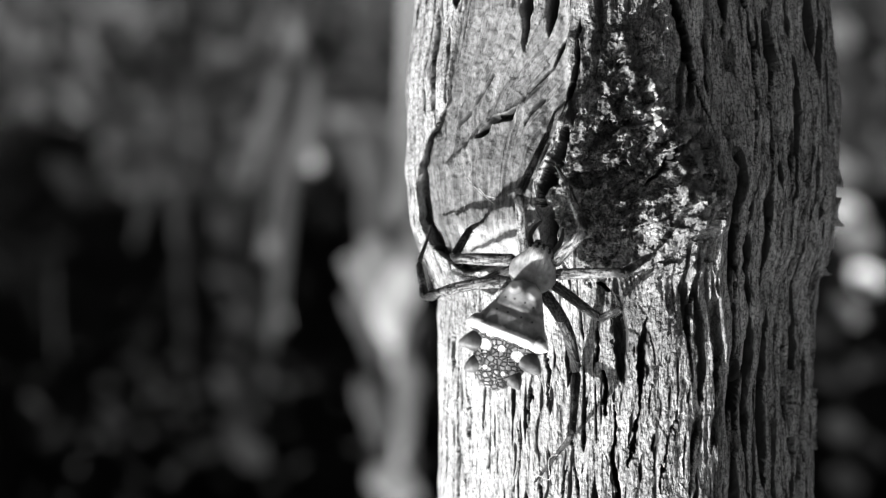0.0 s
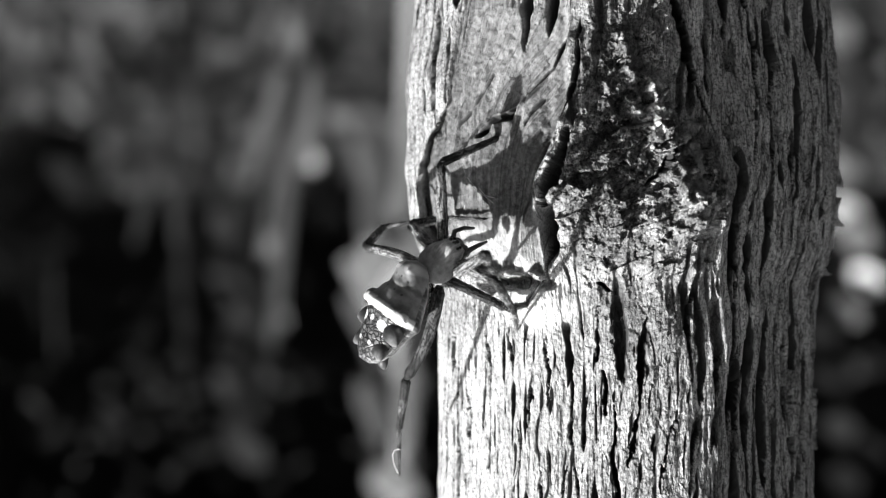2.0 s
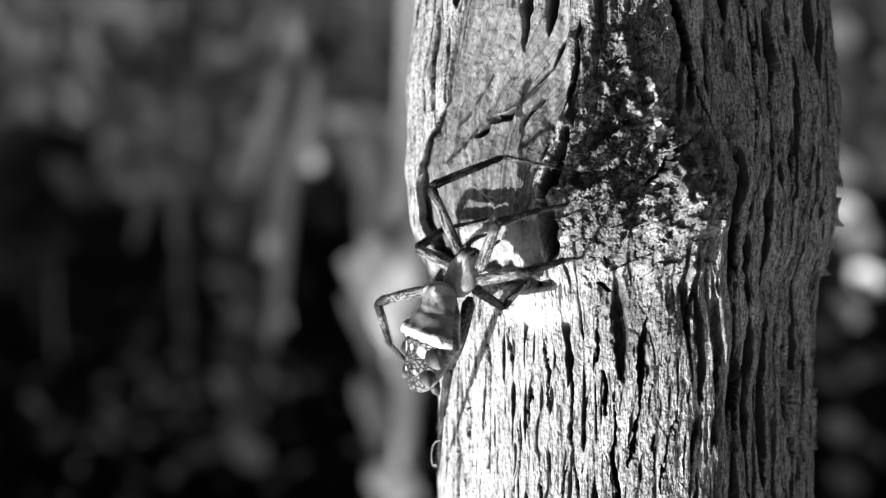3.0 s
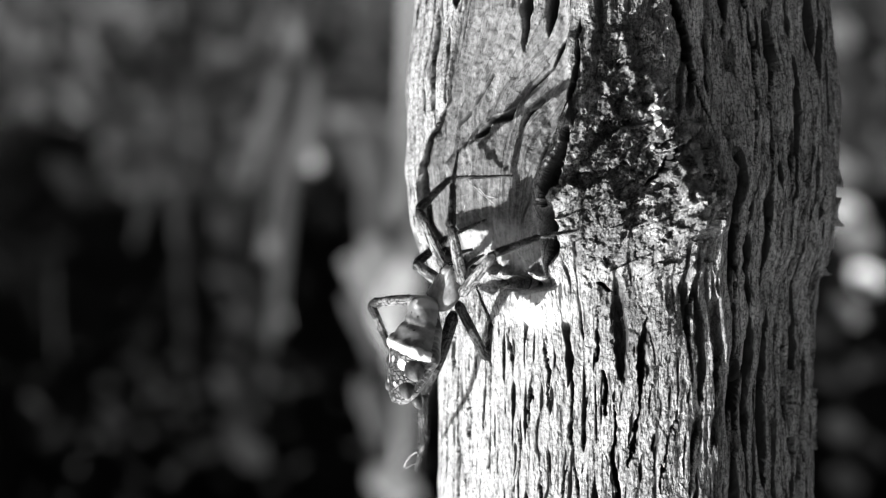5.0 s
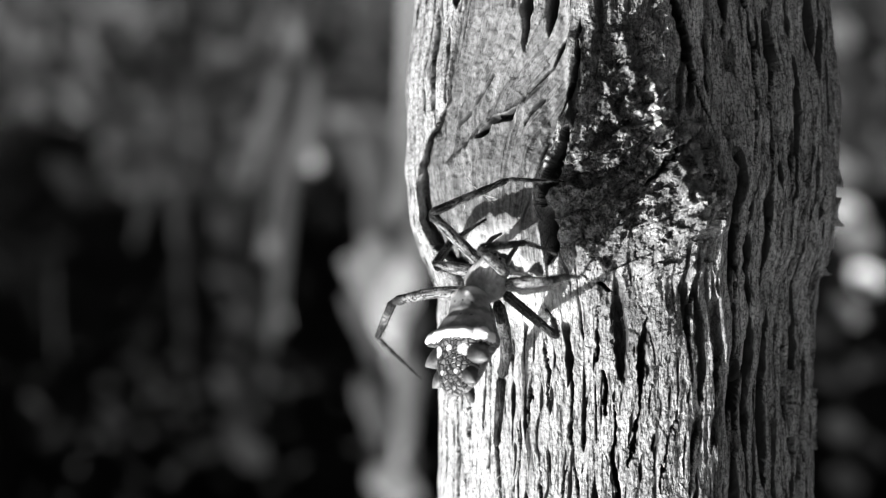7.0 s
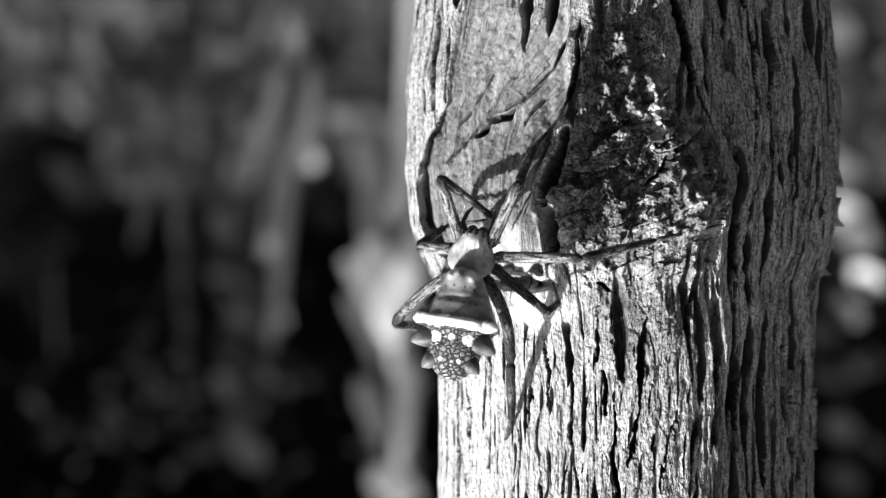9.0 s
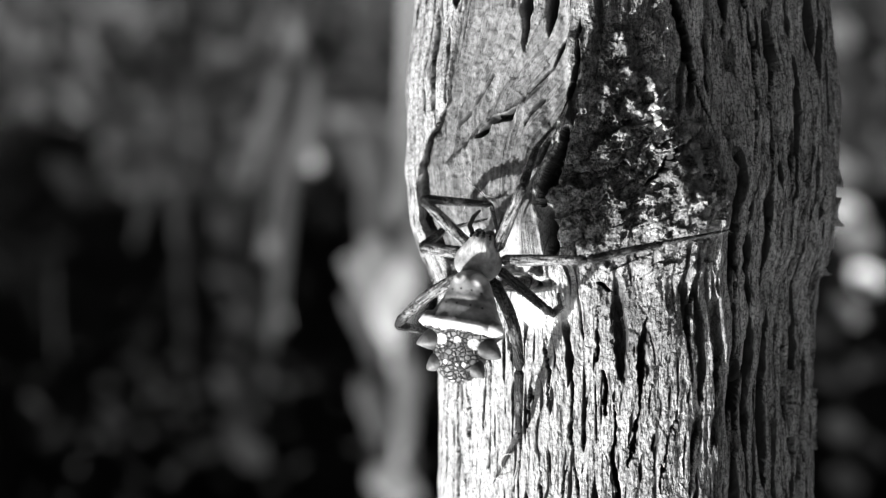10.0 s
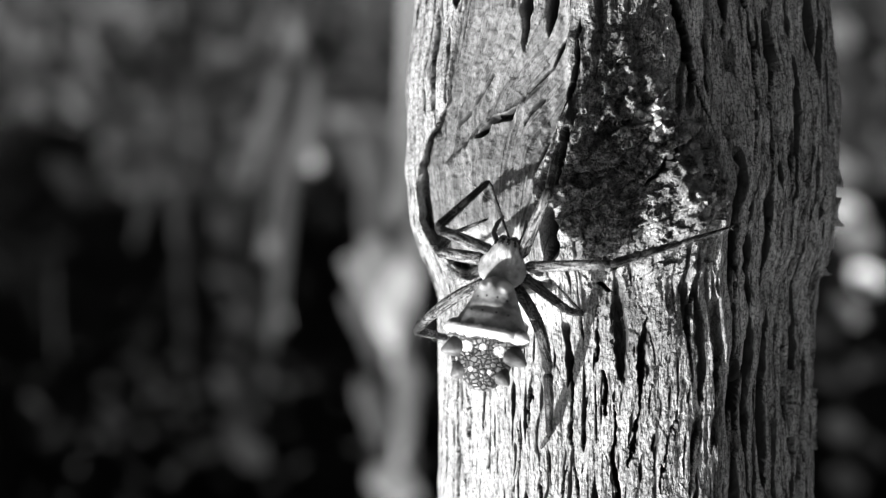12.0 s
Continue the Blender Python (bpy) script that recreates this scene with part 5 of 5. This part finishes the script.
RIGHT_FIRST_ROWS = (
    (0.0, (-17.6, -43.7, -2.2), (-16.0, -34.3, -8.0), (-14.2, -25.2, -12.3)),
    (0.5, (-10.9, -43.7, -0.8), (-10.0, -32.9, -3.7), (-11.6, -23.9, -8.3)),
    (1.0, (-14.1, -42.9, -1.5), (-12.8, -32.7, -5.9), (-15.0, -23.9, -10.5)),
    (1.5, (-15.2, -42.5, 1.7), (-20.1, -32.5, -0.1), (-22.5, -23.1, -3.1)),
    (2.0, (-6.8, -41.1, 4.2), (-9.3, -31.0, 8.3), (-9.9, -21.1, 10.8)),
    (2.5, (-11.4, -39.9, 0.8), (-16.2, -29.7, 1.0), (-20.8, -20.6, 1.4)),
    (3.0, (-6.8, -41.0, -3.3), (-12.5, -31.5, -5.0), (-21.8, -27.9, -6.9)),
    (3.2, (-1.1, -40.0, -3.6), (-4.8, -29.5, -4.5), (-11.0, -21.3, -5.0)),
    (4.8, (-1.1, -38.3, -3.3), (-1.2, -28.6, -8.9), (-2.0, -19.6, -13.7)),
    (5.5, (-0.8, -40.8, -1.8), (-1.6, -30.6, -6.3), (-2.1, -21.7, -11.3)),
    (6.5, (0.3, -40.1, -1.8), (1.2, -29.7, -5.9), (0.9, -20.0, -9.1)),
    (6.8, (-6.7, -44.1, -1.5), (-8.4, -33.7, -5.1), (-11.6, -24.5, -8.3)),
    (7.0, (-4.6, -43.8, -0.1), (-10.6, -34.3, -0.8), (-15.3, -25.4, 0.7)),
    (7.2, (-3.2, -43.3, 1.0), (-9.5, -34.1, -0.7), (-15.6, -26.5, 2.1)),
    (8.8, (-9.5, -40.6, -8.6), (-11.8, -30.7, -13.2), (-15.1, -21.8, -17.0)),
    (9.5, (-9.9, -40.8, -8.2), (-12.0, -30.9, -13.1), (-15.3, -22.2, -17.2)),
    (10.5, (-10.3, -40.8, -8.2), (-12.1, -30.9, -13.1), (-15.5, -22.2, -17.2)),
    (11.5, (-11.4, -41.3, -7.8), (-13.2, -31.4, -12.8), (-15.4, -22.5, -17.2)),
    (12.0, (-13.3, -41.7, -7.5), (-14.6, -31.8, -12.5), (-16.2, -22.7, -16.9)),
)
RIGHT_SECOND_ROWS = (
    (0.0, (-22.5, -44.5, 2.9), (-26.4, -34.6, 1.0), (-31.2, -26.1, -1.0)),
    (0.5, (-22.6, -42.7, 5.7), (-28.0, -34.7, 0.8), (-30.9, -25.4, -1.2)),
    (1.0, (-22.9, -43.7, 2.9), (-25.4, -33.4, 1.0), (-29.5, -24.3, -0.1)),
    (1.5, (-15.8, -44.6, 4.1), (-19.9, -34.8, 2.1), (-22.7, -25.2, 1.4)),
    (2.0, (-5.3, -43.6, 0.6), (-6.2, -33.0, 2.5), (-7.2, -23.1, 3.7)),
    (2.5, (-10.3, -43.3, 8.1), (-12.1, -32.8, 6.5), (-13.3, -23.1, 4.4)),
    (3.0, (-10.2, -44.4, 2.9), (-15.6, -35.2, 1.4), (-19.0, -25.8, 1.0)),
    (3.2, (-9.5, -44.6, 4.1), (-12.7, -34.5, 2.1), (-16.1, -25.1, 1.4)),
    (4.8, (-6.1, -42.4, -0.1), (-11.7, -33.4, -2.2), (-20.3, -28.7, -4.1)),
    (5.5, (-8.4, -45.2, 2.4), (-14.4, -36.3, 1.2), (-17.5, -26.9, 2.1)),
    (6.5, (-8.4, -45.2, 2.3), (-14.4, -36.3, 1.1), (-17.5, -26.8, 2.1)),
    (6.8, (-13.6, -46.3, 1.0), (-17.0, -36.2, 2.8), (-19.3, -26.6, 4.4)),
    (7.2, (-12.8, -46.4, 6.7), (-14.8, -36.1, 4.2), (-16.7, -26.3, 2.9)),
    (8.8, (-17.4, -41.6, 1.1), (-26.9, -37.1, -1.2), (-36.0, -33.3, -3.3)),
    (9.5, (-17.7, -42.1, 1.3), (-27.3, -37.6, -0.9), (-36.3, -33.7, -2.8)),
    (10.5, (-18.4, -42.3, 1.4), (-28.3, -38.4, -0.6), (-37.6, -35.1, -2.2)),
    (11.3, (-18.7, -43.5, 1.5), (-28.5, -39.5, -0.4), (-36.0, -32.9, -1.2)),
    (11.5, (-18.8, -43.8, 1.5), (-28.8, -40.1, -0.3), (-36.6, -34.0, -1.2)),
    (12.0, (-20.8, -43.9, 1.9), (-30.0, -38.9, -0.8), (-37.5, -32.7, -3.0)),
)
RIGHT_THIRD_ROWS = (
    (0.0, (-20.4, -29.7, 9.1), (-22.8, -34.5, 7.5), (-22.1, -29.4, 5.4)),
    (0.5, (-18.4, -29.7, 11.7), (-19.8, -25.1, 8.8), (-19.5, -30.4, 7.2)),
    (1.0, (-18.9, -26.9, 9.7), (-23.9, -29.2, 8.7), (-25.1, -23.7, 8.5)),
    (1.5, (-16.5, -30.3, 7.6), (-18.3, -25.0, 7.4), (-19.5, -30.4, 6.5)),
    (2.0, (-8.9, -27.9, 8.0), (-11.3, -22.9, 7.3), (-13.1, -27.2, 4.2)),
    (2.5, (-9.3, -27.5, 10.4), (-9.1, -22.6, 7.8), (-8.2, -17.6, 5.4)),
    (3.0, (-7.9, -24.8, 7.7), (-10.8, -28.2, 4.3), (-11.8, -22.9, 2.9)),
    (4.8, (-4.9, -27.0, 14.3), (-5.8, -24.1, 9.6), (-3.7, -24.0, 4.4)),
    (5.5, (-8.3, -31.6, 13.9), (-8.3, -27.7, 9.9), (-6.2, -25.6, 5.1)),
    (6.5, (-8.2, -31.0, 13.9), (-8.3, -27.1, 9.9), (-6.2, -25.0, 5.1)),
    (6.8, (-15.0, -31.4, 11.6), (-14.9, -26.2, 9.6), (-11.7, -22.6, 6.7)),
    (7.2, (-14.9, -31.9, 11.6), (-13.9, -27.1, 8.8), (-13.6, -21.9, 6.7)),
    (8.8, (-13.2, -34.9, 8.0), (-15.0, -29.7, 6.9), (-14.4, -24.7, 4.4)),
    (9.5, (-13.7, -32.8, 8.3), (-15.2, -27.5, 7.3), (-14.8, -22.8, 4.4)),
    (10.5, (-14.2, -32.6, 8.3), (-15.6, -27.2, 7.7), (-15.1, -22.6, 4.6)),
    (11.5, (-15.0, -31.2, 8.1), (-16.4, -25.8, 7.7), (-15.1, -21.2, 4.8)),
    (12.0, (-16.2, -30.6, 8.0), (-18.3, -25.4, 8.5), (-14.8, -27.7, 4.7)),
)
RIGHT_FOURTH_ROWS = (
    (0.0, (-17.5, -25.8, 16.2), (-16.7, -30.6, 24.1), (-12.0, -24.3, 30.9)),
    (0.5, (-15.3, -25.6, 18.5), (-14.6, -32.4, 24.7), (-15.4, -23.4, 29.8)),
    (1.0, (-16.2, -22.5, 16.4), (-15.8, -30.4, 21.1), (-16.2, -22.3, 27.7)),
    (1.5, (-6.8, -24.2, 17.1), (-6.3, -22.7, 26.1), (-4.7, -15.0, 32.9)),
    (2.0, (5.1, -24.8, 17.8), (6.0, -19.0, 24.9), (6.0, -11.1, 31.7)),
    (2.5, (-0.1, -23.3, 17.9), (1.1, -16.2, 23.6), (0.5, -9.9, 31.8)),
    (3.0, (-0.8, -21.4, 15.7), (0.2, -15.7, 22.9), (0.7, -9.3, 31.1)),
    (4.8, (3.7, -22.2, 18.7), (3.7, -17.5, 26.5), (5.2, -8.1, 30.8)),
    (5.5, (-2.1, -24.1, 18.6), (-1.2, -16.0, 22.8), (-2.2, -7.6, 28.9)),
    (6.5, (-2.1, -24.0, 18.6), (-1.2, -15.9, 22.9), (-2.2, -7.5, 28.9)),
    (6.8, (-8.0, -22.0, 14.9), (-7.8, -29.3, 20.5), (-8.0, -21.2, 27.0)),
    (7.2, (-7.5, -25.2, 18.5), (-6.9, -18.1, 24.2), (-6.5, -27.0, 29.5)),
    (8.8, (-8.7, -26.1, 14.8), (-8.9, -21.2, 22.5), (-7.4, -14.8, 30.6)),
    (9.5, (-9.5, -26.9, 15.5), (-9.8, -23.1, 23.9), (-6.9, -16.3, 31.2)),
    (10.5, (-10.3, -27.5, 15.8), (-10.2, -23.7, 24.2), (-6.4, -18.8, 32.5)),
    (11.5, (-11.9, -28.0, 16.1), (-12.0, -24.3, 24.5), (-10.4, -17.1, 31.9)),
    (12.0, (-13.7, -28.1, 16.1), (-14.0, -24.4, 24.5), (-9.9, -19.1, 32.5)),
)

LEGS = (
    # rows, hip on the body, lengths of femur, tibia and foot, thickness (mm)
    (LEFT_FIRST_ROWS, (-2.0, 4.6, -0.6), (10.8, 11.2, 10.2), 0.72),
    (LEFT_SECOND_ROWS, (-2.7, 3.4, -0.7), (9.2, 6.4, 7.4), 0.78),
    (LEFT_THIRD_ROWS, (-2.6, 2.2, -0.8), (7.0, 6.0, 5.5), 0.64),
    (LEFT_FOURTH_ROWS, (-1.7, 0.8, -1.6), (12.8, 8.2, 10.4), 0.74),
    (RIGHT_FIRST_ROWS, (2.0, 4.6, -0.6), (10.8, 11.2, 10.2), 0.72),
    (RIGHT_SECOND_ROWS, (2.7, 3.4, -0.7), (13.0, 10.8, 10.0), 0.7),
    (RIGHT_THIRD_ROWS, (2.6, 2.2, -0.8), (9.2, 5.6, 5.6), 0.64),
    (RIGHT_FOURTH_ROWS, (1.7, 0.8, -1.6), (14.0, 9.2, 10.4), 0.8),
)


def leg_segment(name, length, r0, r1, bulge, hairs, seed, material, bow=0.0):
    """A tapered leg joint along +Y from the origin, with swollen ends and bristles; bow bends it sideways."""
    bm = bmesh.new()
    n = 14
    pts, rad = [], []
    for i in range(n + 1):
        f = i / n
        pts.append((bow * MM * math.sin(math.pi * f), f * length * MM, 0))
        knob = 1 + 0.16 * math.exp(-((f - 0.93) / 0.05) ** 2) + 0.1 * math.exp(-((f - 0.05) / 0.05) ** 2) - 0.1 * math.exp(-((f - 0.84) / 0.04) ** 2)
        rad.append(MM * ((r0 + (r1 - r0) * f) * (1 + bulge * math.sin(math.pi * f)) * knob * (0.6 if i in (0, n) else 1)))
    tube(bm, pts, rad, 12)
    segment = part(name, bm, material, spider)
    mark_along(segment, lambda co: co.y / (length * MM))
    rng = random.Random(seed)
    bm = bmesh.new()
    for _ in range(hairs):
        f, a = rng.uniform(0.08, 0.98), rng.uniform(0, 6.283)
        r = (r0 + (r1 - r0) * f)
        way = Vector((math.cos(a), 0.8, math.sin(a)))
        p = Vector((math.cos(a) * r * 0.8 + bow * math.sin(math.pi * f), f * length, math.sin(a) * r * 0.8))
        long = rng.uniform(0.2, 0.7)
        tube(bm, [p * MM, (p + way * long * 0.5) * MM, (p + way * long + Vector((0, 0.15, 0))) * MM], [0.03 * MM, 0.02 * MM, 0.005 * MM], 3, False)
    tagged(part("bristles", bm, HAIR, segment), kind="stuff")
    return segment


def trailing_silk(segment, length):
    """A loose curl of silk caught on the last joint of the hind leg."""
    bm = bmesh.new()
    pts = [Vector((0.9 * math.sin(a * 1.3) - 0.5, length * 0.35 + a * 0.9, 1.1 * (1 - math.cos(a)) * 0.6 + 0.2)) * MM for a in (k * 0.35 for k in range(19))]
    tube(bm, pts, [0.05 * MM] * len(pts), 5)
    part("silk_curl", bm, SILK, segment, "loose curl of pale silk")


def glide(rows, t):
    """The row's points at t, easing from row to row."""
    if t <= rows[0][0]:
        return [Vector(p) for p in rows[0][1:]]
    for a, b in zip(rows, rows[1:]):
        if t <= b[0]:
            f = (t - a[0]) / (b[0] - a[0])
            f = f * f * (3 - 2 * f)
            return [Vector(p).lerp(Vector(q), f) for p, q in zip(a[1:], b[1:])]
    return [Vector(p) for p in rows[-1][1:]]


def body_at(t):
    place, ahead, back = glide(BODY_ROWS, t)
    ahead.normalize()
    side = ahead.cross(back).normalized()
    up = side.cross(ahead)
    m = Matrix((side, ahead, up)).transposed().to_4x4()
    m.translation = place * MM + Vector((0, 0, Z0))
    return m


def turned(ahead, back):
    ahead.normalize()
    side = ahead.cross(back).normalized()
    return Matrix((side, ahead, side.cross(ahead))).transposed()


def bone(start, end, hint):
    """A pose at start whose Y axis points to end."""
    y = (end - start).normalized()
    z = (hint - y * hint.dot(y)).normalized()
    m = Matrix((y.cross(z), y, z)).transposed().to_4x4()
    m.translation = start
    return m


def motions():
    times = [k / 10 for k in range(121)]
    bodies = {t: body_at(t) for t in times}
    walk(spider, [(t, bodies[t]) for t in times])
    walk(abdomen, [(t, (bodies[t].to_3x3().inverted() @ turned(*glide(ABDOMEN_ROWS, t))).to_4x4()) for t in times])
    for i, (rows, hip, lengths, thick) in enumerate(LEGS):
        joints = (leg_segment("femur", lengths[0], thick, thick * 0.8, 0.12, 130, i, SHADED_FEMUR if i in (2, 6, 7) else FEMUR, (0, 0, 0, 0.7, 0, 0, 0, -1.0)[i]),
                  leg_segment("tibia", lengths[1], thick * 0.8, thick * 0.52, 0.1, 150, i + 20, DUSKY_SHADED_TIBIA if i in (1, 2, 6, 7) else TIBIA),
                  leg_segment("metatarsus", lengths[2], thick * 0.46, thick * 0.16, 0.0, 100, i + 40, FOOT))
        if i == 7:
            trailing_silk(joints[2], lengths[2])
        keys = ([], [], [])
        for t in times:
            inv = bodies[t].inverted()
            at = Vector(hip) * MM
            for joint, length, p in zip(keys, lengths, glide(rows, t)):
                goal = inv @ (p * MM + Vector((0, 0, Z0)))
                m = bone(at, goal, Vector((0.13, 0.21, 1)))
                joint.append((t, m))
                at = at + m.to_3x3() @ Vector((0, length * MM, 0))
        for ob, k in zip(joints, keys):
            walk(ob, k)


motions()
